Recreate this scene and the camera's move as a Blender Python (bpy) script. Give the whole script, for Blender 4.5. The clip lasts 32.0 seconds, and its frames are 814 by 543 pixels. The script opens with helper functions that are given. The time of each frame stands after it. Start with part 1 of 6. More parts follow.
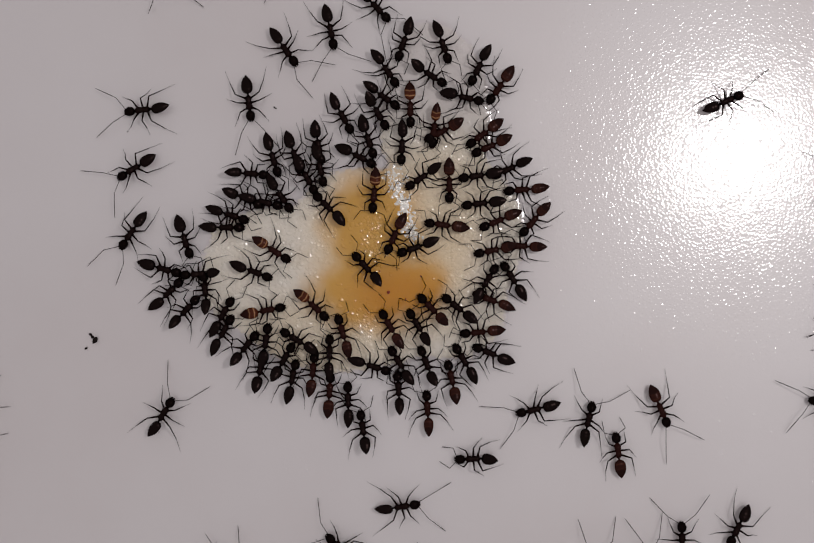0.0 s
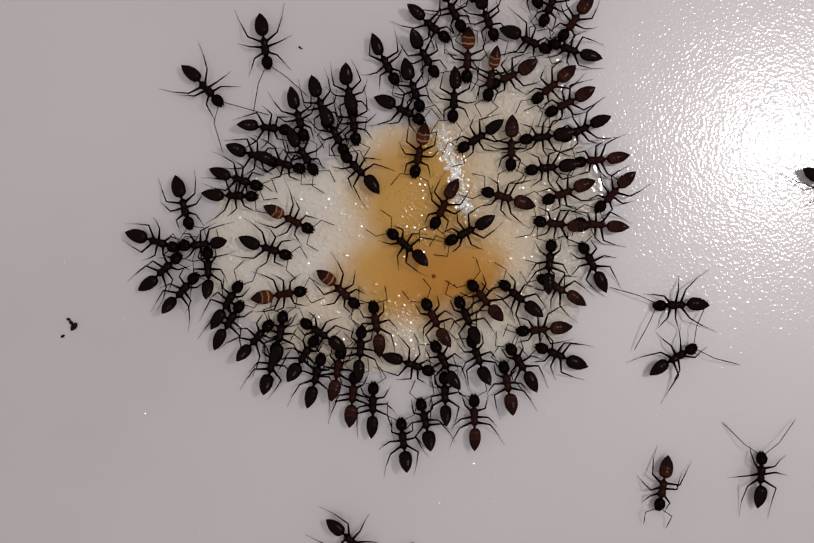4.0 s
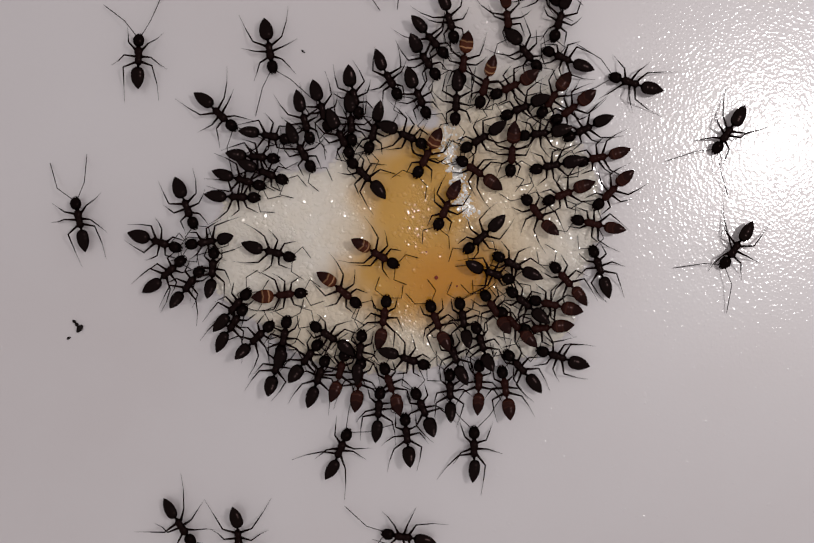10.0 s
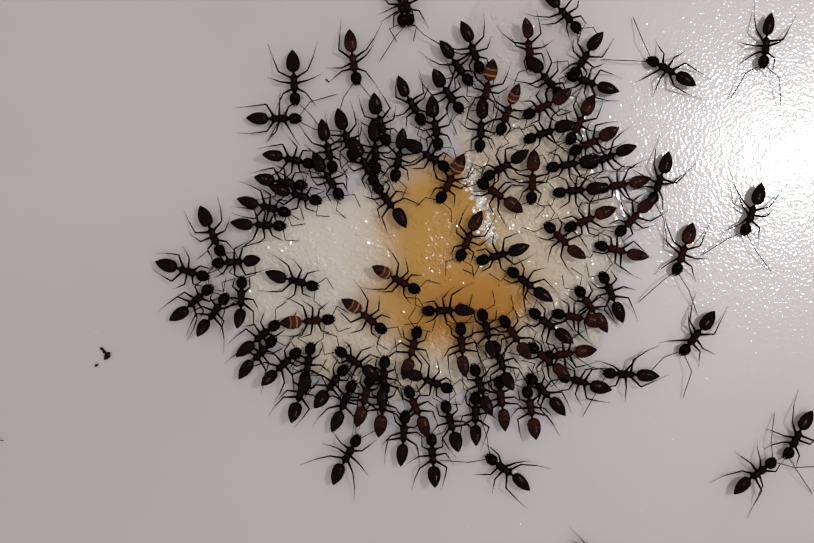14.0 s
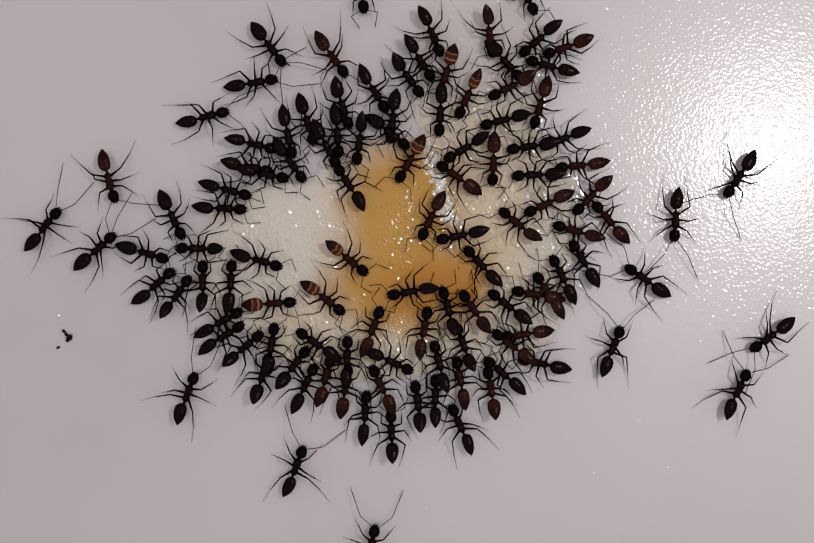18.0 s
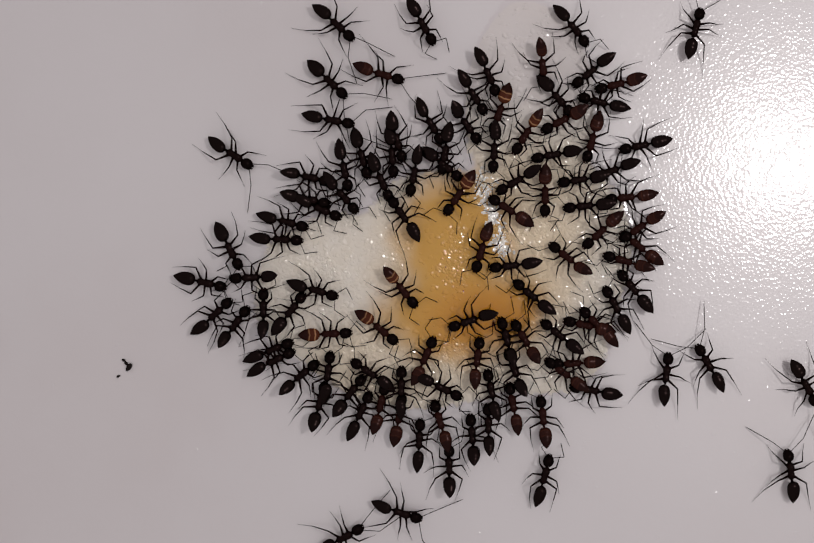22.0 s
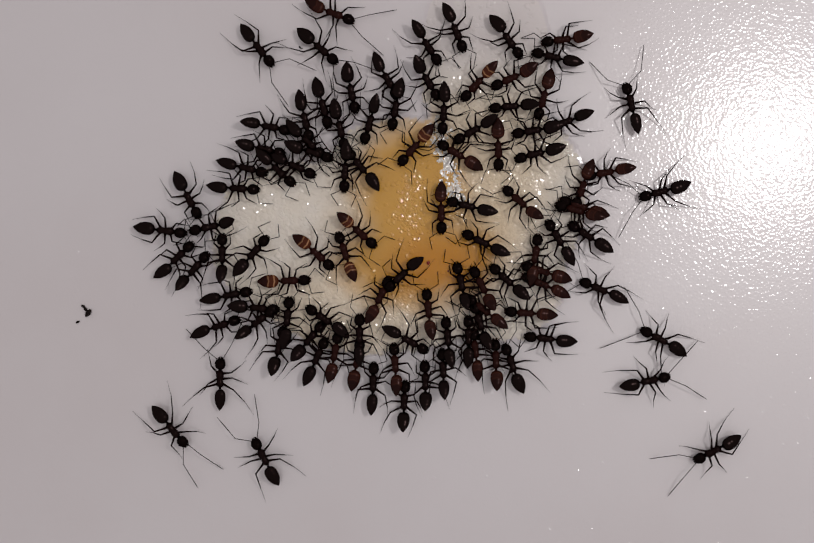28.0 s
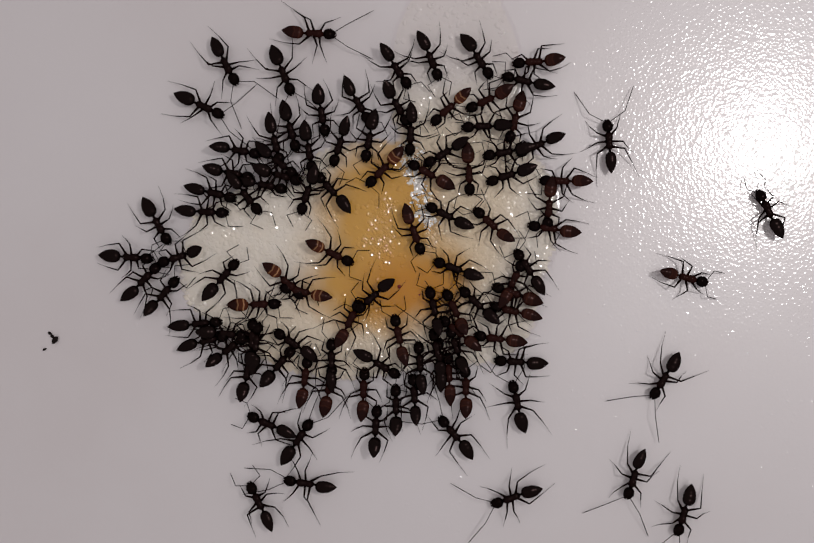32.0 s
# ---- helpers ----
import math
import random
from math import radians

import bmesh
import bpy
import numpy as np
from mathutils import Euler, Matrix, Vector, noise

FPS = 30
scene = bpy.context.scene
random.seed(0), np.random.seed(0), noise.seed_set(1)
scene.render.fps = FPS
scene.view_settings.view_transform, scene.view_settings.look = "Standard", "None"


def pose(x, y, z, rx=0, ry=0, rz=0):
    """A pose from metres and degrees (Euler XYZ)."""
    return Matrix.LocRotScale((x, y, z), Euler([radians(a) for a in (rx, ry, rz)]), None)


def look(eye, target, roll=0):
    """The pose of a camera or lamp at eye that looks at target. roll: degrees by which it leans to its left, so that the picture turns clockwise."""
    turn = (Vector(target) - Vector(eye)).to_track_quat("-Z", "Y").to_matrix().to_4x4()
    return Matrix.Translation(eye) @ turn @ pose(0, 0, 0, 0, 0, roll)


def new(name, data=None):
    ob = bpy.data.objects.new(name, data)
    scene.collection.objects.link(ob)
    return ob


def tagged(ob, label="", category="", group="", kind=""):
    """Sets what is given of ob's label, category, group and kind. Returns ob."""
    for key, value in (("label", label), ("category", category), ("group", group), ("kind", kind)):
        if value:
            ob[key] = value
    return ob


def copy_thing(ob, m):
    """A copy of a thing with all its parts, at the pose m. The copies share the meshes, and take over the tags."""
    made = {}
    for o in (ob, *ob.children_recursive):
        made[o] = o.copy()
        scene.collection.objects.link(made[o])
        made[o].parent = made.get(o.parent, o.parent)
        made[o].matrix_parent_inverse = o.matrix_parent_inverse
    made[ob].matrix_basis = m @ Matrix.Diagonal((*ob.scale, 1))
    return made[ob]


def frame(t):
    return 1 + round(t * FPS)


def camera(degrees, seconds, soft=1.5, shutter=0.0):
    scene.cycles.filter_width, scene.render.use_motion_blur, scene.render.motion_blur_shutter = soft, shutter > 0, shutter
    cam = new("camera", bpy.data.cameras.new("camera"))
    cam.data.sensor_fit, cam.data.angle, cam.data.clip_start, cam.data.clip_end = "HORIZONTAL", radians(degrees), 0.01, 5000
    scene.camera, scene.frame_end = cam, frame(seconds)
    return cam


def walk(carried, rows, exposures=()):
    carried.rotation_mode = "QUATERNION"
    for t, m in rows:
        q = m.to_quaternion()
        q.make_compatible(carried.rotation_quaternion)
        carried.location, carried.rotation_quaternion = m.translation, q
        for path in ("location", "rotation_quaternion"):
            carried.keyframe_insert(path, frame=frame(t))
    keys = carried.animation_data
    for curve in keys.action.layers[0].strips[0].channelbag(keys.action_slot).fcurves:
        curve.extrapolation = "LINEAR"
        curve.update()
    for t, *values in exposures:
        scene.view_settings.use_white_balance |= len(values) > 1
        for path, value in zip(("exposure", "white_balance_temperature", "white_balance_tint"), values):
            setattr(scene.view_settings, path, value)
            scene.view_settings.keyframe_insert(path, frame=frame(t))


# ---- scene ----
MM = 0.001
CLIP = 32.0


def lens_row(t, x, y, h, r):
    """A row of the camera's path: seconds, millimetres over the table, height in millimetres, turn in degrees."""
    return t, pose(x * MM, y * MM, h * MM, 0, 0, r)


cam = camera(40, CLIP, 1.3)
walk(cam, [
lens_row(0.0, 3.48, 0.13, 76.74, -1.13), lens_row(0.5, 4.20, 1.71, 72.63, -0.61), lens_row(1.0, 1.53, -0.09, 67.31, 0.20), lens_row(1.5, 1.96, 0.26, 65.41, 0.10), 
lens_row(2.0, 1.95, 2.26, 63.10, 0.04), lens_row(2.5, 2.02, 1.32, 61.88, 0.25), lens_row(3.0, 1.39, -0.75, 62.88, 0.39), lens_row(3.5, 0.75, -0.57, 62.82, 0.21), 
lens_row(4.0, 0.68, -1.00, 62.80, 0.22), lens_row(4.5, 1.19, -0.10, 62.64, 0.19), 
lens_row(6.5, 0.51, -0.23, 63.22, 0.18), lens_row(7.0, 0.63, 0.53, 62.98, -0.01), lens_row(7.5, 0.94, 0.56, 62.67, -0.00), 
lens_row(8.0, 0.40, 0.55, 62.97, -0.03), lens_row(8.5, 0.06, -0.05, 63.44, 0.05), lens_row(9.0, 0.00, 0.00, 63.35, -0.00), 
lens_row(9.5, -0.11, -0.04, 63.45, -0.09), lens_row(10.0, 0.53, -0.92, 63.36, 0.03), 
lens_row(10.5, 0.12, -0.70, 63.51, -0.02), lens_row(11.0, -0.38, -1.55, 63.84, 0.02), lens_row(11.5, -0.34, -1.12, 63.74, 0.04), lens_row(12.0, -0.52, -0.89, 63.79, 0.00), 
lens_row(12.5, -0.42, -0.77, 64.00, -0.11), lens_row(13.0, -0.48, 0.22, 63.95, -0.23), lens_row(13.5, -0.65, 0.53, 63.92, -0.20), lens_row(14.0, -0.84, 0.60, 64.01, -0.20), 
lens_row(14.5, -1.46, 1.46, 64.38, -0.37), lens_row(16.5, 0.58, 0.50, 64.58, -0.04), lens_row(17.0, 0.40, 0.12, 64.70, 0.01), lens_row(17.5, 1.09, -0.47, 64.46, -0.08), 
lens_row(18.0, 1.43, -0.38, 64.32, -0.13), lens_row(18.5, 1.39, -0.36, 64.31, -0.16), lens_row(19.0, 1.71, -0.18, 64.50, -0.24), lens_row(19.5, 2.40, -0.14, 64.08, -0.36), 
lens_row(20.0, 2.05, -0.15, 64.40, -0.35), lens_row(20.5, 2.41, -0.02, 64.27, -0.35), lens_row(21.0, 2.86, 0.02, 64.08, -0.45), lens_row(21.5, -1.54, 3.21, 65.34, -0.68), 
lens_row(22.0, -1.67, 1.35, 65.61, -0.31), lens_row(22.5, -1.25, 0.05, 65.82, -0.18), lens_row(23.0, -0.38, -0.22, 65.25, -0.07), 
lens_row(23.5, -0.14, -0.87, 65.17, -0.07), lens_row(24.0, -0.41, -0.19, 65.36, -0.07), lens_row(24.5, -1.06, -0.63, 65.68, -0.28), lens_row(25.0, -0.38, -0.28, 65.45, -0.32), 
lens_row(25.5, 0.27, -0.26, 65.32, -0.22), lens_row(26.0, 0.33, 0.14, 65.46, -0.18), lens_row(26.5, 0.69, -1.53, 65.80, -0.18), lens_row(28.5, 1.10, -1.77, 66.44, -0.20), 
lens_row(29.0, 1.42, -1.79, 66.15, -0.35), lens_row(29.5, 1.21, -1.96, 66.23, -0.48), lens_row(30.0, 1.16, -2.06, 66.39, -0.50), 
lens_row(30.5, 1.04, -2.18, 66.26, -0.42), lens_row(31.0, 1.34, -2.31, 66.30, -0.61), lens_row(31.5, 2.08, -0.70, 65.67, -0.67), lens_row(32.0, 2.64, -0.39, 65.49, -0.66),
], [(0, -0.08), (1, 0.12), (2, -0.02), (9, 0.0), (18, 0.04), (22, 0.05), (26, 0.05), (30, -0.03), (32, -0.03)])

# ---- light: one small round lamp over the table, and the dim grey light of the room ----
world = bpy.data.worlds.new("room_light")
scene.world = world
world.use_nodes = True
world.node_tree.nodes["Background"].inputs["Color"].default_value = (0.89, 0.843, 0.85, 1)
world.node_tree.nodes["Background"].inputs["Strength"].default_value = 0.46
lamp_data = bpy.data.lights.new("table_lamp", "AREA")
lamp_data.shape, lamp_data.size, lamp_data.energy = "DISK", 0.0120, 0.0385
lamp_data.color = (1.0, 0.955, 0.945)
lamp = new("table_lamp", lamp_data)
lamp.matrix_world = look((0.0652, 0.0208, 0.13), (0, 0, 0))
scene.view_settings.exposure = 0.0


# ---- materials ----
def material(name, colour, rough=0.5, **sockets):
    m = bpy.data.materials.new(name)
    m.use_nodes = True
    b = m.node_tree.nodes["Principled BSDF"]
    b.inputs["Base Color"].default_value = (*colour, 1)
    b.inputs["Roughness"].default_value = rough
    for key, value in sockets.items():
        b.inputs[key.replace("_", " ")].default_value = value
    return m, m.node_tree, b


def link(tree, a, b):
    tree.links.new(a, b)


def node(tree, kind, **values):
    n = tree.nodes.new(kind)
    for key, value in values.items():
        n.inputs[key.replace("_", " ")].default_value = value
    return n


def ramp(tree, source, stops):
    n = tree.nodes.new("ShaderNodeValToRGB")
    while len(n.color_ramp.elements) < len(stops):
        n.color_ramp.elements.new(0.5)
    for e, (at, c) in zip(n.color_ramp.elements, stops):
        e.position, e.color = at, (*c, 1)
    link(tree, source, n.inputs["Fac"])
    return n.outputs["Color"]


def place_of(tree):
    return tree.nodes.new("ShaderNodeTexCoord").outputs["Object"]


def noise_of(tree, where, scale, detail=3.0, rough=0.5):
    n = node(tree, "ShaderNodeTexNoise", Scale=scale, Detail=detail, Roughness=rough)
    link(tree, where, n.inputs["Vector"])
    return n.outputs["Fac"]


def bumped(tree, b, height, distance, strength=1.0, below=None):
    n = node(tree, "ShaderNodeBump", Strength=strength, Distance=distance)
    link(tree, height, n.inputs["Height"])
    if below:
        link(tree, below, n.inputs["Normal"])
    link(tree, n.outputs["Normal"], b.inputs["Normal"])
    return n.outputs["Normal"]


def math_node(tree, op, a, b):
    n = tree.nodes.new("ShaderNodeMath")
    n.operation = op
    for socket, value in zip(n.inputs, (a, b)):
        if isinstance(value, (int, float)):
            socket.default_value = value
        else:
            link(tree, value, socket)
    return n.outputs[0]


def lobe(tree, where, centre, half):
    """How far a place lies from a lobe's middle, in its radii."""
    n = tree.nodes.new("ShaderNodeMapping")
    n.vector_type = "TEXTURE"
    n.inputs["Location"].default_value = (centre[0] * MM, centre[1] * MM, 0)
    n.inputs["Scale"].default_value = (half[0] * MM, half[1] * MM, 1)
    link(tree, where, n.inputs["Vector"])
    flat = tree.nodes.new("ShaderNodeVectorMath")
    flat.operation = "MULTIPLY"
    flat.inputs[1].default_value = (1, 1, 0)
    link(tree, n.outputs[0], flat.inputs[0])
    length = tree.nodes.new("ShaderNodeVectorMath")
    length.operation = "LENGTH"
    link(tree, flat.outputs[0], length.inputs[0])
    return length.outputs["Value"]


def mixed(tree, fac, a, b):
    n = tree.nodes.new("ShaderNodeMix")
    n.data_type = "RGBA"
    link(tree, fac, n.inputs["Factor"])
    for socket, value in ((n.inputs[6], a), (n.inputs[7], b)):
        if isinstance(value, tuple):
            socket.default_value = (*value, 1)
        else:
            link(tree, value, socket)
    return n.outputs[2]


def fade(tree, value, near, far):
    n = node(tree, "ShaderNodeMapRange")
    n.interpolation_type = "SMOOTHSTEP"
    n.inputs["From Min"].default_value, n.inputs["From Max"].default_value = near, far
    n.inputs["To Min"].default_value, n.inputs["To Max"].default_value = 1, 0
    link(tree, value, n.inputs["Value"])
    return n.outputs[0]


# White melamine: a hazy sheen under a clear skin with fine orange peel, and a few fine scratches.
table_mat, tree, b = material("white_melamine", (0.78, 0.76, 0.77), 0.41, Specular_IOR_Level=1.0, IOR=1.75, Coat_Weight=1.0, Coat_Roughness=0.11, Coat_IOR=2.0)
where = place_of(tree)
link(tree, ramp(tree, noise_of(tree, where, 45, 4), [(0.3, (0.715, 0.640, 0.645)), (0.55, (0.775, 0.718, 0.730)), (0.8, (0.815, 0.762, 0.780))]), b.inputs["Base Color"])
stretch = tree.nodes.new("ShaderNodeMapping")
stretch.inputs["Rotation"].default_value = (0, 0, 0.06)
stretch.inputs["Scale"].default_value = (170, 3800, 1)
link(tree, where, stretch.inputs["Vector"])
scratch = fade(tree, noise_of(tree, stretch.outputs[0], 1.0, 2), 0.305, 0.232)
cells = node(tree, "ShaderNodeTexVoronoi", Scale=6300.0)
cells.feature = "SMOOTH_F1"
cells.inputs["Smoothness"].default_value = 0.6
link(tree, where, cells.inputs["Vector"])
blisters = math_node(tree, "ADD", math_node(tree, "MULTIPLY", noise_of(tree, where, 5300, 1.5), 0.6), math_node(tree, "POWER", cells.outputs["Distance"], 2.0))
peel = node(tree, "ShaderNodeBump", Strength=1.0, Distance=0.0000108)
link(tree, math_node(tree, "ADD", math_node(tree, "ADD", blisters, math_node(tree, "MULTIPLY", fade(tree, noise_of(tree, where, 2600, 0), 0.84, 0.74), 1.6)), math_node(tree, "MULTIPLY", scratch, -0.18)), peel.inputs["Height"])
link(tree, peel.outputs["Normal"], b.inputs["Coat Normal"])


# Syrup: pale and sugary where it has dried thin, amber where it stands thick.
AMBER = (((1.2, 3.0), (3.5, 4.6)), ((1.2, -1.2), (4.6, 2.9)), ((3.9, -1.0), (2.6, 2.2)))
def syrup_skin(name, relief, gloss):
    m, tree, b = material(name, (0.7, 0.6, 0.45), gloss, Specular_IOR_Level=0.75)
    where = place_of(tree)
    wobble = math_node(tree, "MULTIPLY", noise_of(tree, where, 420, 4), 0.7)
    near = None
    for centre, half in AMBER:
        d = lobe(tree, where, centre, half)
        near = d if near is None else math_node(tree, "SMOOTH_MIN", near, d)
    near = math_node(tree, "ADD", near, wobble)
    cream = mixed(tree, math_node(tree, "MULTIPLY", noise_of(tree, where, 700, 5), 0.9), (0.90, 0.80, 0.655), (0.925, 0.88, 0.825))
    honey = mixed(tree, fade(tree, lobe(tree, where, (2.6, 1.5), (6.2, 6.4)), 0.45, 1.25), cream, (0.85, 0.645, 0.40))
    for centre, half in (((-2.5, -4.0), (6.0, 3.4)), ((6.0, 5.0), (4.5, 5.0))):
        honey = mixed(tree, math_node(tree, "MULTIPLY", fade(tree, lobe(tree, where, centre, half), 0.4, 1.2), 0.7), honey, (0.89, 0.74, 0.54))
    amber = mixed(tree, fade(tree, lobe(tree, where, (3.0, -1.5), (4.0, 2.4)), 0.2, 1.35), (0.72, 0.385, 0.075), (0.64, 0.265, 0.02))
    thick = fade(tree, near, 0.85, 1.6)
    split = tree.nodes.new("ShaderNodeSeparateXYZ")
    link(tree, where, split.inputs[0])
    film = fade(tree, split.outputs["Z"], 0.000006, 0.00009)
    thin = math_node(tree, "SUBTRACT", 0.75, math_node(tree, "MULTIPLY", fade(tree, split.outputs["Y"], 0.008, 0.0125), 0.75))
    film = math_node(tree, "MAXIMUM", film, thin)
    link(tree, mixed(tree, film, mixed(tree, thick, honey, amber), (0.775, 0.718, 0.730)), b.inputs["Base Color"])
    grain = math_node(tree, "ADD", noise_of(tree, where, 2300, 1.5), math_node(tree, "MULTIPLY", noise_of(tree, where, 700, 1), 0.6))
    patchy = math_node(tree, "ADD", 0.3, math_node(tree, "MULTIPLY", fade(tree, noise_of(tree, where, 380, 3), 0.62, 0.42), 0.7))
    patchy = math_node(tree, "MULTIPLY", patchy, math_node(tree, "SUBTRACT", 1.0, math_node(tree, "MULTIPLY", thick, 0.7)))
    sugar = node(tree, "ShaderNodeBump", Distance=relief)
    link(tree, math_node(tree, "ADD", 0.06, math_node(tree, "MULTIPLY", patchy, math_node(tree, "SUBTRACT", 1.0, film))), sugar.inputs["Strength"])
    link(tree, grain, sugar.inputs["Height"])
    link(tree, sugar.outputs["Normal"], b.inputs["Normal"])
    return m


syrup_mat = syrup_skin("dried_syrup", 0.00011, 0.13)
crystal_mat = syrup_skin("sugar_crystal", 0.000004, 0.07)
dot_mat, _, _ = material("red_speck", (0.25, 0.02, 0.01), 0.4)


def polished(tree, b, rough, gloss):
    """A thin, even polish over a skin: it adds a share of mirror light in the skin's own reddish tint."""
    shine = node(tree, "ShaderNodeBsdfGlossy", Color=(gloss, 0.66 * gloss, 0.63 * gloss, 1), Roughness=rough)
    both = tree.nodes.new("ShaderNodeAddShader")
    for source, socket in ((b.outputs[0], both.inputs[0]), (shine.outputs[0], both.inputs[1]), (both.outputs[0], tree.nodes["Material Output"].inputs["Surface"])):
        link(tree, source, socket)
    return shine


def shell(name, colour, rough=0.10, gloss=0.006):
    """The hard, shiny skin of an ant."""
    m, tree, b = material(name, colour, rough, Specular_IOR_Level=0.0)
    where = place_of(tree)
    tone = noise_of(tree, where, 2600, 3)
    low = tuple(0.6 * c for c in colour)
    link(tree, ramp(tree, tone, [(0.35, low), (0.7, colour)]), b.inputs["Base Color"])
    shine = polished(tree, b, rough, gloss)
    link(tree, bumped(tree, b, noise_of(tree, where, 9000, 2), 0.000002, 0.4), shine.inputs["Normal"])
    return m


dark_gaster = shell("dark_gaster_shell", (0.0016, 0.0004, 0.0003), 0.25, 0.0135)
black_shell = shell("black_brown_shell", (0.0018, 0.0005, 0.0004), 0.18, 0.007)
dark_thorax = shell("dark_thorax_shell", (0.0046, 0.0010, 0.0009), 0.23, 0.011)
red_shell = shell("red_brown_shell", (0.026, 0.0062, 0.0045), 0.18, 0.010)
leg_shell = shell("leg_shell", (0.009, 0.0038, 0.0033), 0.35, 0.005)
eye_mat = shell("eye_black", (0.004, 0.004, 0.005), 0.12)


def banded_shell(name, dark, mid, pale):
    """A gaster whose front half glows through: paler rings between its first plates, and a dark tip."""
    m, tree, b = material(name, dark, 0.22, Specular_IOR_Level=0.0)
    polished(tree, b, 0.25, 0.0145)
    where = place_of(tree)
    split = tree.nodes.new("ShaderNodeSeparateXYZ")
    link(tree, where, split.inputs[0])
    along = math_node(tree, "ADD", split.outputs["Y"], math_node(tree, "MULTIPLY", math_node(tree, "ABSOLUTE", split.outputs["X"], 0), 0.25))
    along = math_node(tree, "ADD", along, math_node(tree, "MULTIPLY", noise_of(tree, where, 2500, 2), 0.00012))
    wave = math_node(tree, "SINE", math_node(tree, "MULTIPLY", along, 2 * math.pi / 0.36e-3), 0)
    wave = math_node(tree, "ADD", math_node(tree, "MULTIPLY", wave, 0.5), 0.5)
    front = fade(tree, along, 0.26e-3, -0.10e-3)
    bands = ramp(tree, wave, [(0.25, mid), (0.8, mid), (0.97, pale)])
    link(tree, mixed(tree, front, dark, bands), b.inputs["Base Color"])
    return m


banded_gaster = banded_shell("banded_gaster_shell", (0.016, 0.0032, 0.002), (0.075, 0.019, 0.008), (0.38, 0.19, 0.09))
brown_gaster = banded_shell("brown_gaster_shell", (0.012, 0.0026, 0.0018), (0.026, 0.0062, 0.0038), (0.05, 0.014, 0.008))
debris_mat = shell("dark_crumb", (0.018, 0.014, 0.013), 0.6)


# ---- building ----
def part(name, bm, mat, parent=None, label=""):
    mesh = bpy.data.meshes.new(name)
    bm.normal_update()
    bm.to_mesh(mesh)
    bm.free()
    for p in mesh.polygons:
        p.use_smooth = True
    if mat:
        mesh.materials.append(mat)
    ob = new(name, mesh)
    ob.parent = parent
    return tagged(ob, label=label)


def lathe(stations, sides=12, flat=1.0):
    """A closed body along y: stations of (y, half width, z of the axis), in mm, rounded across."""
    bm = bmesh.new()
    rings = []
    for y, r, z in stations:
        rings.append([bm.verts.new((r * math.cos(a) * MM, y * MM, (z + flat * r * math.sin(a)) * MM))
                      for a in (2 * math.pi * k / sides for k in range(sides))])
    for a, c in zip(rings, rings[1:]):
        for k in range(sides):
            bm.faces.new((a[k], a[(k + 1) % sides], c[(k + 1) % sides], c[k]))
    for ring in (rings[0], rings[-1]):
        bm.faces.new(ring)
    bmesh.ops.recalc_face_normals(bm, faces=bm.faces)
    return bm


def limb(points, sides=6):
    """A jointed limb through points of (x, y, z, radius), in mm."""
    bm = bmesh.new()
    rings = []
    for n, p in enumerate(points):
        here = Vector(p[:3])
        before, after = Vector(points[max(n - 1, 0)][:3]), Vector(points[min(n + 1, len(points) - 1)][:3])
        along = (after - before).normalized()
        side = along.cross(Vector((0.02, 0.01, 1))).normalized()
        up = side.cross(along)
        rings.append([bm.verts.new((here + p[3] * (math.cos(a) * side + math.sin(a) * up)) * MM)
                      for a in (2 * math.pi * k / sides for k in range(sides))])
    for a, c in zip(rings, rings[1:]):
        for k in range(sides):
            bm.faces.new((a[k], a[(k + 1) % sides], c[(k + 1) % sides], c[k]))
    bm.faces.new(rings[0])
    bm.faces.new(rings[-1])
    bmesh.ops.recalc_face_normals(bm, faces=bm.faces)
    return bm


def between(a, c, w):
    return tuple(p + w * (q - p) for p, q in zip(a, c))


def leg_points(side, knee, ankle, toe):
    """Hip at the origin; a femur up to a sharp knee, a straight shin down to the ankle, a hair-thin foot on the ground 0.4 mm below."""
    hip, knee, ankle, toe = (0, 0, 0), (*knee, 0.36), (*ankle, -0.2), (*toe, -0.385)
    pts = [(*hip, 0.085), (*between(hip, knee, 0.2), 0.07), (*between(hip, knee, 0.45), 0.060), (*between(hip, knee, 0.9), 0.044), (*knee, 0.042),
           (*between(knee, ankle, 0.08), 0.039), (*between(knee, ankle, 0.5), 0.036), (*between(knee, ankle, 0.95), 0.027),
           (*between(ankle, toe, 0.1), 0.016), (*between(ankle, toe, 0.5), 0.011), (*toe, 0.005)]
    return [(side * x, y, z, r) for x, y, z, r in pts]


def from_joint(points):
    """The same limb with its first point at the origin, so that it turns about that joint."""
    x0, y0, z0, _ = points[0]
    return [(x - x0, y - y0, z - z0, r) for x, y, z, r in points]


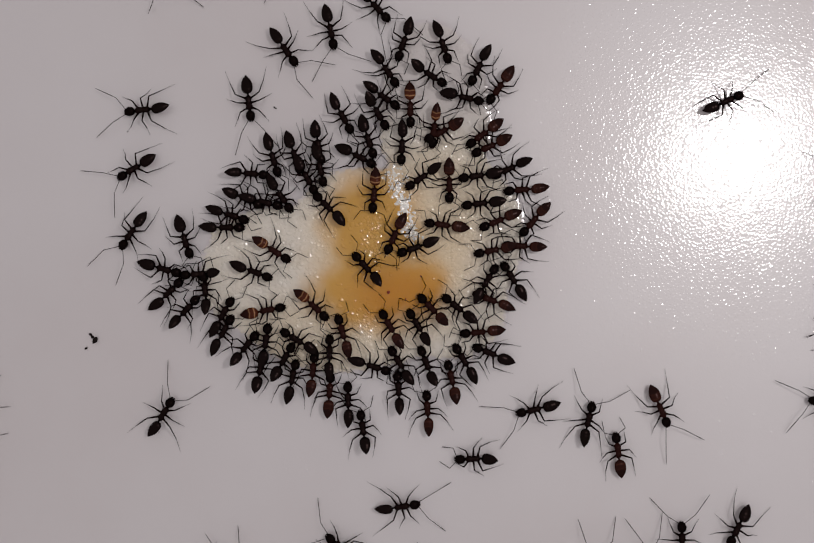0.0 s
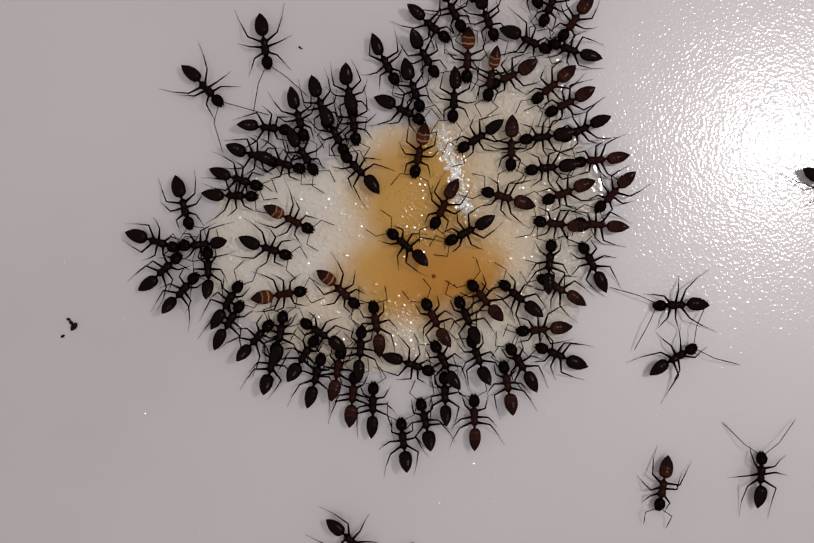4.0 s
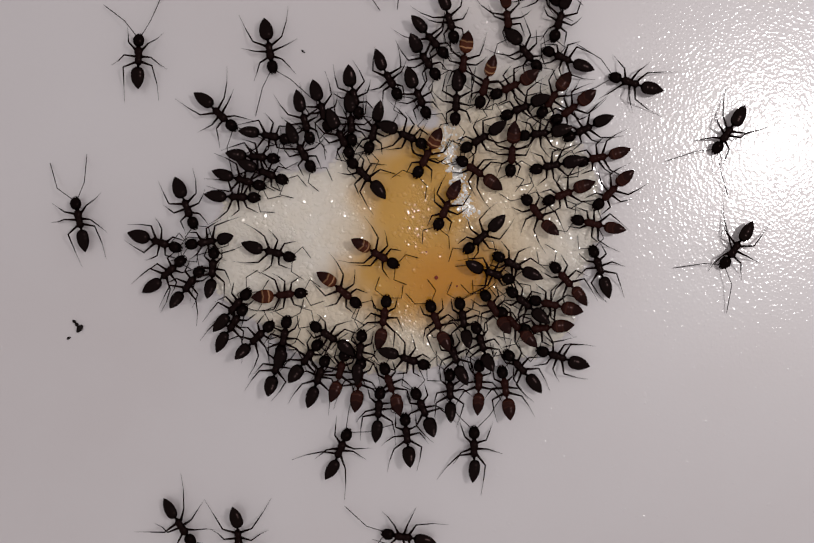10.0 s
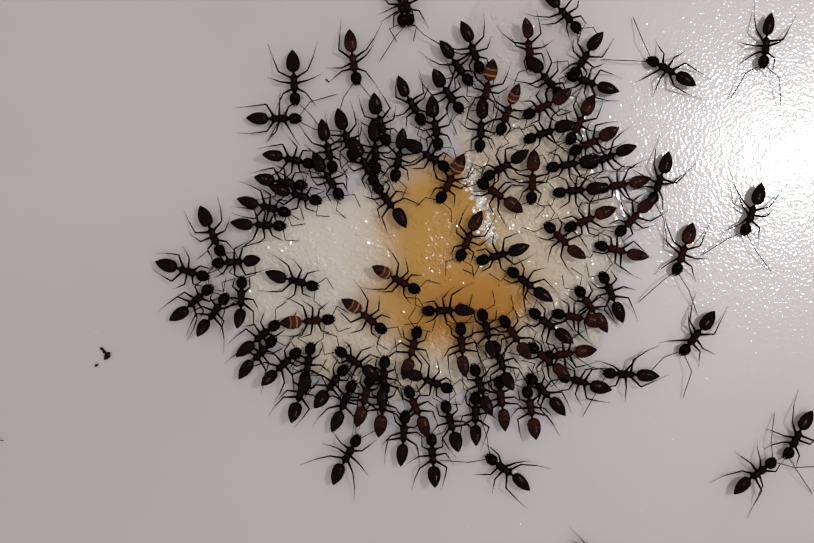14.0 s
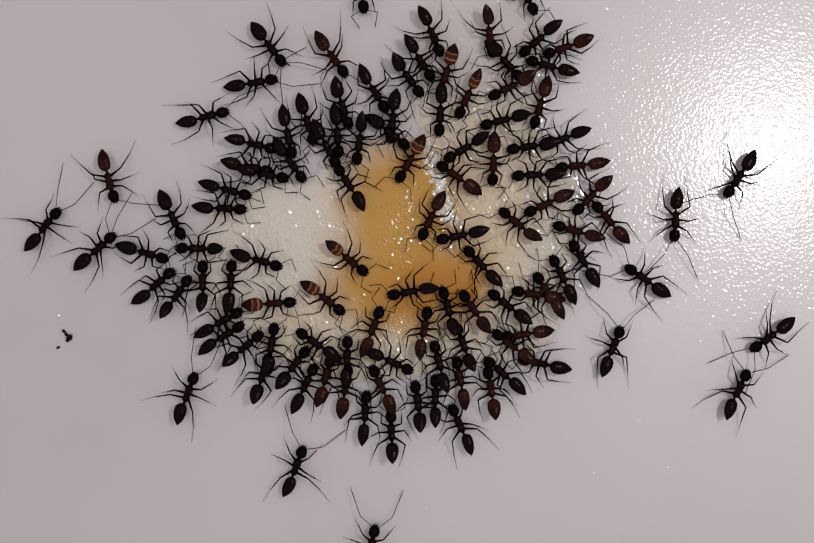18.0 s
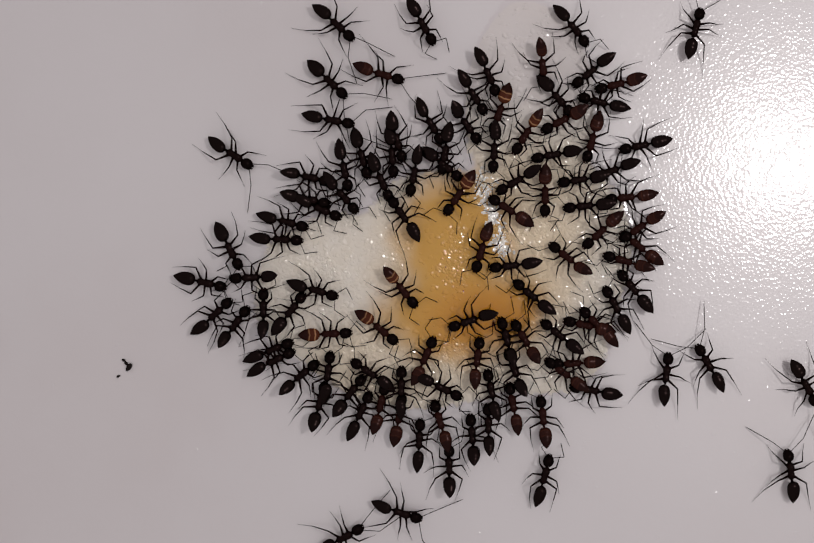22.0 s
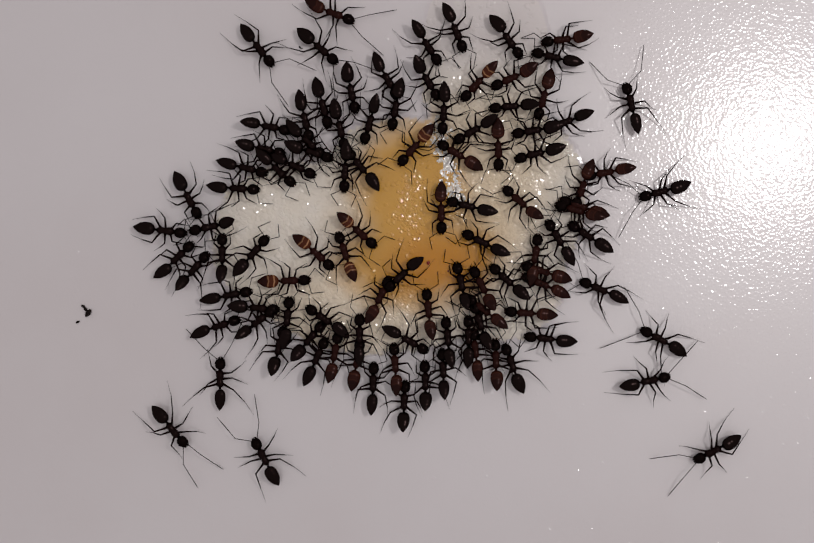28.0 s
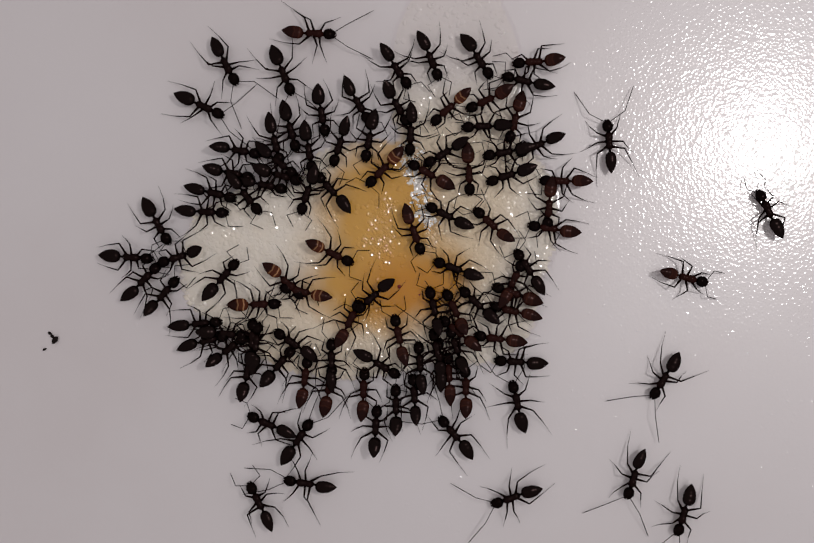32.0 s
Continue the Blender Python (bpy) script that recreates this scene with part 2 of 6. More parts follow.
HIPS = {"front_leg": (0.13, 0.82), "middle_leg": (0.15, 0.50), "hind_leg": (0.14, 0.20)}
SPREAD = {"front_leg": ((0.50, 0.30), (0.82, 0.72), (1.08, 1.12)), "middle_leg": ((0.62, -0.05), (1.04, -0.32), (1.44, -0.52)),
          "hind_leg": ((0.68, -0.32), (1.02, -1.22), (1.28, -2.10))}
FOLDED = {"front_leg": ((0.44, 0.26), (0.52, 0.68), (0.56, 0.96)), "middle_leg": ((0.60, 0.02), (0.90, -0.38), (1.12, -0.72)),
          "hind_leg": ((0.68, -0.26), (0.84, -1.02), (0.90, -1.75))}


def ant(kind, stance, feelers):
    """One worker ant of 3 mm that heads along +y, on its feet at z = 0."""
    body = {"dark": black_shell, "brown": red_shell, "banded": red_shell}[kind]
    waist = {"dark": dark_thorax, "brown": red_shell, "banded": red_shell}[kind]
    tail = {"dark": dark_gaster, "brown": brown_gaster, "banded": banded_gaster}[kind]
    base = new("ant")
    head = part("head", lathe([(1.74, 0.07, 0.43), (1.715, 0.16, 0.44), (1.65, 0.235, 0.46), (1.55, 0.285, 0.49), (1.43, 0.31, 0.52),
                               (1.31, 0.312, 0.53), (1.19, 0.275, 0.53), (1.10, 0.20, 0.52), (1.05, 0.08, 0.52)], 16, 0.82), black_shell, base)
    for s in (-1, 1):
        eye = part("eye", lathe([(0.075, 0.02, 0), (0.05, 0.055, 0), (0, 0.072, 0), (-0.05, 0.055, 0), (-0.075, 0.02, 0)], 8), eye_mat, head)
        eye.location = (s * 0.25 * MM, 1.44 * MM, 0.60 * MM)
        part("mandible", limb([(0.11 * s, 1.67, 0.42, 0.055), (0.10 * s, 1.75, 0.40, 0.05), (0.02 * s, 1.80, 0.38, 0.02)]), body, head)
    thorax = part("thorax", lathe([(1.09, 0.07, 0.52), (1.03, 0.115, 0.53), (0.93, 0.195, 0.56), (0.80, 0.232, 0.59), (0.66, 0.225, 0.60), (0.54, 0.182, 0.57),
                                   (0.46, 0.176, 0.55), (0.34, 0.198, 0.57), (0.20, 0.202, 0.57), (0.07, 0.165, 0.52), (-0.01, 0.07, 0.45)], 14, 0.95), waist, base)
    for s in (-1, 1):
        part("collar", limb([(0.075 * s, 1.02, 0.60, 0.035), (0.125 * s, 0.88, 0.66, 0.05), (0.12 * s, 0.70, 0.70, 0.05), (0.07 * s, 0.56, 0.66, 0.03)]), body, thorax)
    part("petiole", lathe([(0.03, 0.05, 0.44), (-0.02, 0.07, 0.48), (-0.06, 0.08, 0.55), (-0.10, 0.055, 0.5), (-0.16, 0.05, 0.46)], 8, 1.4), body, base)
    gaster = part("gaster", lathe([(0.60, 0.05, -0.02), (0.58, 0.15, 0), (0.51, 0.265, 0.02), (0.39, 0.352, 0.03), (0.24, 0.392, 0.03), (0.232, 0.384, 0.03),
                                   (0.08, 0.394, 0.03), (-0.10, 0.375, 0.01), (-0.108, 0.367, 0.01), (-0.27, 0.322, -0.01), (-0.40, 0.252, -0.03), (-0.406, 0.243, -0.03),
                                   (-0.52, 0.168, -0.05), (-0.62, 0.080, -0.06), (-0.69, 0.010, -0.06)], 18, 0.64), tail, base)
    gaster.location = (0, -0.70 * MM, 0.56 * MM)
    for name, hip in HIPS.items():
        for s in (-1, 1):
            pts = leg_points(s, *stance[name])
            leg = part(name, limb(pts[:5]), leg_shell, base)
            shin = part("shin", limb(from_joint(pts[4:8])), leg_shell, leg)
            knee = pts[4]
            foot = part("foot", limb([tuple(a - c for a, c in zip(p[:3], knee)) + (p[3],) for p in pts[7:]], 5), leg_shell, leg)
            shin.location = foot.location = Vector(knee[:3]) * MM
            leg.location = (s * hip[0] * MM, hip[1] * MM, 0.40 * MM)
    for s in (-1, 1):
        elbow, end = feelers
        pts = [(0, 0, 0, 0.024), (*between((0, 0, 0), elbow, 0.5), 0.021), (*elbow, 0.023)]
        pts += [(*between(elbow, end, f), r) for f, r in ((0.08, 0.022), (0.5, 0.025), (0.85, 0.024), (1.0, 0.010))]
        pts = [(s * x, y, z, r) for x, y, z, r in pts]
        feeler = part("antenna", limb(pts[:3]), leg_shell, base)
        tip = part("antenna_tip", limb(from_joint(pts[2:])), leg_shell, feeler)
        tip.location = Vector(pts[2][:3]) * MM
        feeler.location = (s * 0.12 * MM, 1.62 * MM, 0.52 * MM)
    return base


# ---- the table ----
def slab(w, d, h, r=0.003):
    bm = bmesh.new()
    bmesh.ops.create_cube(bm, size=1)
    bmesh.ops.scale(bm, vec=(w, d, h), verts=bm.verts)
    bmesh.ops.translate(bm, vec=(0, 0, -h / 2), verts=bm.verts)
    bmesh.ops.bevel(bm, geom=[e for e in bm.edges], offset=r, segments=3, affect="EDGES")
    return bm


table = part("table_top", slab(1.2, 0.8, 0.03), table_mat)
for p in table.data.polygons:
    p.use_smooth = False
tagged(table, "white melamine table top with a fine glossy orange-peel skin", "table", kind="structure")


# ---- the syrup ----
POOL = (((0.5, 2.1), (6, 6)), ((-5.7, 0.2), (5.6, 5.2)), ((-0.7, -3.6), (7.5, 3.4)), ((7.3, 2.6), (4.8, 6)), ((5.6, 10.6), (4.3, 7.4)), ((6.2, -2.4), (4.6, 4)))


def inside(x, y, lobes):
    """Above zero inside the joined lobes, one at their middles."""
    lost = 1.0
    for (cx, cy), (hx, hy) in lobes:
        q = max(0.0, 1 - ((x - cx) / hx) ** 2 - ((y - cy) / hy) ** 2) ** 1.5
        lost *= 1 - 0.8 * q
    return 1 - lost


def syrup_level(x, y):
    rough = noise.noise(Vector((x * 0.35, y * 0.35, 2))) * 0.5 + noise.noise(Vector((x, y, 5))) * 0.25
    thin = inside(x, y, POOL) - 0.06 * (1 + rough)
    thick = inside(x, y, AMBER)
    return max(0.0, min(0.1, thin * 0.9) * (1 + 0.3 * rough) + 0.2 * thick * (1 + 0.3 * rough))


def pool(left, low, right, high, pitch):
    """The spill as one fine sheet over the table, wherever the syrup stands, thinning out to nothing at its uneven edge."""
    bm = bmesh.new()
    across, up = int((right - left) / pitch), int((high - low) / pitch)
    level = [[syrup_level(left + i * pitch, low + k * pitch) for i in range(across + 1)] for k in range(up + 1)]
    knots = {}

    def knot(i, k):
        if (i, k) not in knots:
            knots[i, k] = bm.verts.new(((left + i * pitch) * MM, (low + k * pitch) * MM, (level[k][i] + 0.004) * MM))
        return knots[i, k]

    for k in range(up):
        for i in range(across):
            if max(level[k][i], level[k][i + 1], level[k + 1][i], level[k + 1][i + 1]) > 0:
                bm.faces.new((knot(i, k), knot(i + 1, k), knot(i + 1, k + 1), knot(i, k + 1)))
    return bm


def ground(x, y):
    return syrup_level(x, y)


syrup = new("syrup_spill")
tagged(syrup, "amber syrup spill with a pale sugary crust on the white table", "food")
part("pool", pool(-13, -9, 14, 21, 0.15), syrup_mat, syrup)


def crystals(rng, spots):
    """Sugar crystals as low, slightly domed plates that lean every way and stand out of the syrup."""
    verts, faces = [], []
    for x, y, r, dip in spots:
        z, n = ground(x, y), 6
        loose = 0.065 if dip > 0.1 else 0.17 if rng.random() < 0.5 else 0.06
        h, spin = r * rng.uniform(0.025, 0.06), rng.uniform(0, 6.28)
        lx, ly, long = rng.gauss(-dip, loose), rng.gauss(-0.33 * dip + 0.01 * y * (dip > 0.1), loose), rng.uniform(0.7, 1.0)
        first = len(verts)
        for f, up in ((1.6, None), (1.0, 0.0), (0.5, 0.75)):
            for k in range(n):
                a = spin + 2 * math.pi * k / n
                q = r * f * (1 + 0.18 * math.sin(2 * a + 3 * spin))
                dx, dy = q * math.cos(a), long * q * math.sin(a)
                top = -0.06 if up is None else h * up + lx * dx + ly * dy + 0.005
                verts.append(((x + dx) * MM, (y + dy) * MM, (z + top) * MM))
        verts.append((x * MM, y * MM, (z + h + 0.005) * MM))
        for ring in (0, 1):
            for k in range(n):
                a, c = first + ring * n + k, first + ring * n + (k + 1) % n
                faces.append((a, c, c + n, a + n))
        for k in range(n):
            faces.append((first + 2 * n + k, first + 2 * n + (k + 1) % n, first + 3 * n))
    return verts, faces


def sprinkle(rng):
    """A few drifts of crystals in the amber, and a loose crust of them over the rest of the spill."""
    spots = []
    for (cx, cy), wide, count in (((1.3, 3.3), 0.6, 130), ((3.9, 2.1), 0.8, 110), ((1.2, 1.0), 0.9, 90), ((-4.2, -3.7), 1.2, 110), ((0.5, -3.9), 1.3, 220), ((3.1, 6.0), 0.9, 130), ((3.8, 3.4), 0.8, 120),
                                  ((1.35, 2.0), 0.7, 60), ((6.5, -1.8), 0.8, 60), ((7.4, 3.0), 1.8, 130), ((5.4, 8.2), 2.0, 160), ((-6.5, 1.6), 1.6, 110), ((-2.4, 2.6), 1.2, 60)):
        for _ in range(count):
            spots.append((rng.gauss(cx, 0.6 * wide), rng.gauss(cy, 0.6 * wide), rng.uniform(0.09, 0.22), 0.22))
    for _ in range(15000):
        x, y = rng.uniform(-12, 13), rng.uniform(-8, 20)
        drift = noise.noise(Vector((x * 0.5, y * 0.5, 9)))
        if syrup_level(x, y) > 0.03 and rng.random() < (0.07 if inside(x, y, AMBER) > 0.1 else (0.7 + 0.6 * drift) * (1 if y < 9 else 0.35)):
            spots.append((x, y, rng.uniform(0.11, 0.27), 0.235 - 0.012 * x if rng.random() < 0.09 + 0.14 * drift else 0.03))
    return [p for p in spots if syrup_level(p[0], p[1]) > 0.02]


rng = random.Random(7)
mesh = bpy.data.meshes.new("sugar_crust")
verts, faces = crystals(rng, sprinkle(rng))
mesh.from_pydata(verts, [], faces)
mesh.polygons.foreach_set("use_smooth", [True] * len(faces))
mesh.materials.append(crystal_mat)
grains = new("sugar_crust", mesh)
grains.parent = syrup
tagged(grains, "glinting pale sugar crystals", kind="stuff")
white_sugar, tree, b = material("white_sugar", (0.90, 0.88, 0.85), 0.16, Specular_IOR_Level=0.7)
link(tree, ramp(tree, noise_of(tree, place_of(tree), 1800, 3), [(0.35, (0.86, 0.80, 0.70)), (0.6, (0.92, 0.90, 0.88))]), b.inputs["Base Color"])


def drift(rng, line, count):
    """A ridge of coarse white sugar along a line of (x, y, half width)."""
    spots = []
    for _ in range(count):
        f = rng.uniform(0, len(line) - 1.001)
        a, c = line[int(f)], line[int(f) + 1]
        x, y, wide = between(a, c, f - int(f))
        spots.append((rng.gauss(x, 0.5 * wide), rng.gauss(y, 0.35 * wide), rng.uniform(0.05, 0.13), 0.25 if rng.random() < 0.35 else 0.12))
    return spots


verts, faces = crystals(rng, drift(rng, ((2.7, 7.0, 0.7), (3.0, 5.8, 0.6), (3.35, 4.6, 0.40), (3.75, 3.2, 0.5), (3.95, 2.3, 0.45)), 430))
mesh = bpy.data.meshes.new("sugar_drift")
mesh.from_pydata(verts, [], faces)
mesh.materials.append(white_sugar)
ridge = new("sugar_drift", mesh)
ridge.parent = syrup
ridge.location.z = 0.02 * MM
tagged(ridge, "ridge of coarse white sugar", kind="stuff")
for x, y, r in ((2.18, -1.26, 1.25), (3.35, -1.75, 0.6), (1.62, 0.2, 0.5), (4.4, -0.2, 0.55), (0.6, 1.6, 0.45)):
    speck = part("speck", lathe([(0.09 * r, 0.01, 0), (0.07 * r, 0.06 * r, 0), (0, 0.09 * r, 0), (-0.07 * r, 0.05 * r, 0), (-0.1 * r, 0.01, 0)], 8, 0.7), dot_mat, syrup, "dark red speck")
    speck.location = (x * MM, y * MM, (ground(x, y) + 0.05 * r) * MM)


# ---- crumbs on the table ----
def crumb(bits, label):
    thing = new("crumb")
    for x, y, r, a in bits:
        bit = part("flake", lathe([(1.6 * r, 0.3 * r, 0), (r, 0.8 * r, 0.1 * r), (0.1 * r, r, 0.2 * r), (-0.9 * r, 0.6 * r, 0), (-1.5 * r, 0.2 * r, -0.1 * r)], 7, 0.6), debris_mat, thing)
        bit.matrix_local = pose(x * MM, y * MM, 0.5 * r * MM, 4, 6, a)
    return tagged(thing, label, "crumb", "crumbs on the table")


crumb([(0.11, -0.15, 0.17, -35), (-0.03, 0.07, 0.10, 40), (-0.17, 0.25, 0.09, 55), (-0.5, -0.67, 0.08, 120)], "dark dry crumb in flakes on the white table").location = (-18.12 * MM, -4.03 * MM, 0)
crumb([(0, 0, 0.06, 50), (0.1, -0.06, 0.04, 110)], "tiny dark grain on the white table").location = (-5.38 * MM, 11.55 * MM, 0)


# ---- the ants ----
STILL = ((0.60, 0.36, 0.14), (0.42, 1.10, -0.36))
WIDE = ((0.66, 0.82, 0.24), (1.50, 2.22, -0.30))
STANCES = {"feeding": (FOLDED, STILL), "walking": (SPREAD, WIDE)}
LABELS = {"dark": "shiny black-brown worker ant", "brown": "dark red-brown worker ant", "banded": "red-brown worker ant with pale-banded gaster"}
DOES = {"feeding": " feeding at the syrup", "walking": " walking over the table"}
MODELS, CAST = {}, []


def limber(base, feeding):
    """Give one ant a posture of its own: every leg, knee, feeler and the gaster at a slightly different angle."""
    def about(spread):
        return math.radians(rng.uniform(-spread, spread))
    for o in base.children:
        if "_leg" in o.name:
            o.rotation_euler.z = about(15)
            bend = about(20)
            for lower in o.children:
                lower.rotation_euler.z = bend
        elif o.name.startswith("antenna"):
            o.rotation_euler.z = about(22)
            for tip in o.children:
                tip.rotation_euler.z = about(28)
        elif o.name.startswith("gaster"):
            lift = math.radians(rng.uniform(0, 42) if feeding else rng.uniform(-4, 14))
            plump = rng.uniform(0.82, 0.99)
            o.scale = (plump, 1, plump)
            o.rotation_euler = (-lift, 0, about(10))
            o.location = (0, (-0.10 - 0.60 * math.cos(lift)) * MM, (0.54 + 0.60 * math.sin(lift)) * MM)
        elif o.name.startswith("head"):
            o.location.x = rng.uniform(-0.03, 0.03) * MM


def worker(kind, gait, group):
    key = (kind, gait)
    if key in MODELS:
        base = copy_thing(MODELS[key], Matrix())
        limber(base, gait == "feeding")
        return base
    MODELS[key] = ant(kind, *STANCES[gait])
    return tagged(MODELS[key], LABELS[kind] + DOES[gait], "ant", group)


def step(t, x, y, turn):
    """Seconds, the middle of the body in millimetres, and the heading in degrees, counter-clockwise from +y."""
    return t, pose(x * MM, y * MM, ground(x, y) * MM, 0, 0, turn)


def feed(kind, *rows):
    CAST.append((worker(kind, "feeding", "ants round the syrup"), rows))


def stroll(kind, *rows):
    CAST.append((worker(kind, "walking", "ants walking about"), rows))


def stepping(base, rows):
    """Swing the legs by threes while the ant moves, one stride for each 2.6 mm of its way."""
    legs = [o for o in base.children if "_leg" in o.name]
    rest = {o: o.matrix_basis.copy() for o in legs}
    keys = {o: [(0.0, rest[o])] for o in legs}
    gone = 0.0
    for (t, x, y, a), (u, v, w, c) in zip(rows, rows[1:]):
        far = math.hypot(v - x, w - y)
        if far / (u - t) < 1.5:
            continue
        for n in range(1, int((u - t) / 0.066) + 1):
            now = t + n * 0.066
            phase = 2 * math.pi * (gone + far * (now - t) / (u - t)) / 2.6
            if now > CLIP - 0.1:
                break
            for o in legs:
                right = o.location.x > 0
                first = ("middle" in o.name) == right
                swing = math.sin(phase + (0 if first else math.pi))
                lift = max(0.0, math.cos(phase + (0 if first else math.pi)))
                keys[o].append((now, rest[o] @ pose(0, 0, 0, 0, (-1 if right else 1) * 7 * lift, (1 if right else -1) * 16 * swing)))
        gone += far
    for o in legs:
        keys[o].append((CLIP, keys[o][-1][1]))
        walk(o, keys[o])


def feeling(base, n):
    """Antennae that tap and wave a little all the time."""
    for k, o in enumerate(c for c in base.children if c.name.startswith("antenna")):
        here = o.matrix_basis.copy()
        walk(o, [(0.4 * i, here @ pose(0, 0, 0, 4 * math.sin(1.9 * i + n + 2 * k), 0, 9 * math.sin(1.3 * i + 2.1 * n + k) + 4 * math.sin(2.7 * i + n))) for i in range(81)])


def motions():
    feed("dark", (0, -11.75, 3.01, 197), (1, -11.87, 2.93, 197), (4.5, -11.89, 3.02, 196), (6.5, -11.99, 3.11, 198), (14.5, -12.04, 3.11, 204), (16.5, -12.08, 3.09, 205), (26.5, -12.20, 3.09, 208), (28.5, -12.10, 2.94, 208), (32, -12.01, 2.90, 209))
    feed("brown", (0, 17.68, -12.88, 7), (0.1, 17.85, -11.62, 0), (1, 15.65, -12.74, -64), (1.5, 15.48, -12.98, -122), (2, 15.32, -13.22, -180), (3, 15.17, -14.45, -167), (4, 15.04, -12.54, -190), (5, 12.40, -8.60, -250), (5.8, 9.40, -3.40, -285), (7.5, 9.16, -2.91, -283), (10.5, 9.08, -2.83, -283), (16.5, 9.14, -1.76, -280), (24, 9.13, -1.98, -285), (25.5, 9.07, -1.93, -286), (28.5, 9.35, -1.92, -288), (32, 9.23, -1.87, -290))
    feed("dark", (0, 8.25, -12.72, 90), (1, 4.92, -12.61, 129), (1.5, 3.28, -11.17, 68), (2, 1.65, -9.73, 8), (4.5, 1.84, -9.79, 14), (9, 1.62, -9.26, 24), (16.5, 1.94, -8.31, 9), (17.5, 2.04, -8.31, 7), (19.5, 2.12, -8.66, 5), (28.5, 1.97, -8.78, 0), (32, 1.90, -8.72, -1))
    feed("dark", (0, 44, 16.5, 80), (0.5, 29.5, 14.8, 75), (1, 13.6, 14.4, 17), (1.5, 9.97, 10.91, 46), (2, 10.18, 11.06, 75), (3, 10.20, 11.26, 74), (4.5, 10.16, 11.22, 72), (9, 9.75, 10.86, 67), (16.5, 9.97, 11.27, 74), (20, 9.96, 11.11, 76), (21.5, 10.02, 11.08, 76), (23.5, 10.18, 10.85, 76), (26.5, 10.24, 10.81, 77), (28.5, 10.00, 10.70, 77), (32, 10.02, 10.50, 77))
    feed("dark", (0, 3.70, 16.15, 160), (1.5, 3.64, 15.84, 160), (2, 3.68, 15.95, 160), (2.5, 3.62, 15.62, 170), (5, 4.37, 16.27, 220), (5.07, 4.04, 17.43, 314), (5.3, 4.13, 20.91, 295), (5.49, 4.40, 23.82, 230), (7.31, -0.74, 24.64, 266), (7.68, -1.15, 17.39, 204), (7.9, 0.30, 14.84, 259), (8, 0.47, 15.19, 280), (8.5, -0.05, 15.78, 230), (9, -0.56, 16.38, 180), (18, -1.18, 16.14, 186), (22, -0.89, 16.09, 209), (22.19, -0.07, 19.57, 278), (22.27, -0.26, 20.71, 242), (22.35, -0.44, 21.85, 207), (26.79, -1.22, 24.08, 183), (27.24, -1.31, 15.94, 176), (28, -2.67, 4.66, 176), (29, -2.74, 4.61, 171), (30, -2.71, 4.59, 165), (32, -2.94, 4.64, 160))
    feed("dark", (0, 6.10, 15.93, -162), (1.5, 5.99, 15.80, -162), (2, 6.08, 15.90, -162), (2.5, 6.45, 15.41, -159), (9, 7.67, 14.99, -120), (18, 7.98, 15.83, -151), (22, 7.83, 15.81, -141), (22.1, 8.28, 17.76, -105), (22.21, 8.73, 19.72, -69), (22.49, 8.53, 23.97, -139), (26.79, -10.07, 23.22, -120), (27.18, -10.52, 15.95, -168), (28, -6.04, 4.64, -115), (28.5, -5.96, 4.70, -113), (32, -5.99, 4.82, -102))
    feed("dark", (0, 2.13, 14.22, -146), (2.5, 2.40, 13.87, -147), (3, 2.75, 13.79, -149), (3.5, 2.91, 13.86, -150), (4.5, 2.96, 13.93, -152), (6.5, 2.72, 14.04, -158), (8.5, 2.53, 13.68, -163), (9, 2.75, 13.67, -164), (9.5, 2.78, 13.64, -164), (13.5, 2.71, 13.50, -160), (14.5, 2.91, 13.51, -159), (16.5, 2.82, 13.69, -157), (17.5, 2.66, 13.78, -156), (18, 2.73, 13.52, -156), (18.5, 2.70, 13.50, -156), (19.5, 2.91, 13.17, -156), (22.5, 2.96, 13.14, -156), (24.5, 3.17, 13.06, -156), (25.5, 3.13, 13.12, -157), (26, 3.19, 13.36, -157), (26.5, 3.24, 13.30, -157), (28.5, 3.87, 12.64, -157), (29.5, 4.14, 12.53, -157), (32, 3.99, 12.32, -157))
    feed("dark", (0, 4.94, 13.74, -125), (1.5, 4.84, 13.62, -125), (3, 4.84, 13.67, -142), (5.5, 6.09, 11.10, -185), (6.5, 7.44, 8.47, -202), (9, 7.38, 8.54, -245), (10.5, 7.42, 8.40, -247), (14.5, 7.49, 8.60, -252), (16.5, 7.33, 8.45, -255), (23, 7.35, 8.16, -262), (24, 7.44, 8.13, -263), (24.5, 7.78, 8.02, -263), (25, 7.75, 7.92, -263), (25.5, 7.44, 8.08, -264), (26.5, 7.40, 8.04, -265), (28.5, 7.60, 7.94, -267), (32, 7.68, 7.99, -269))
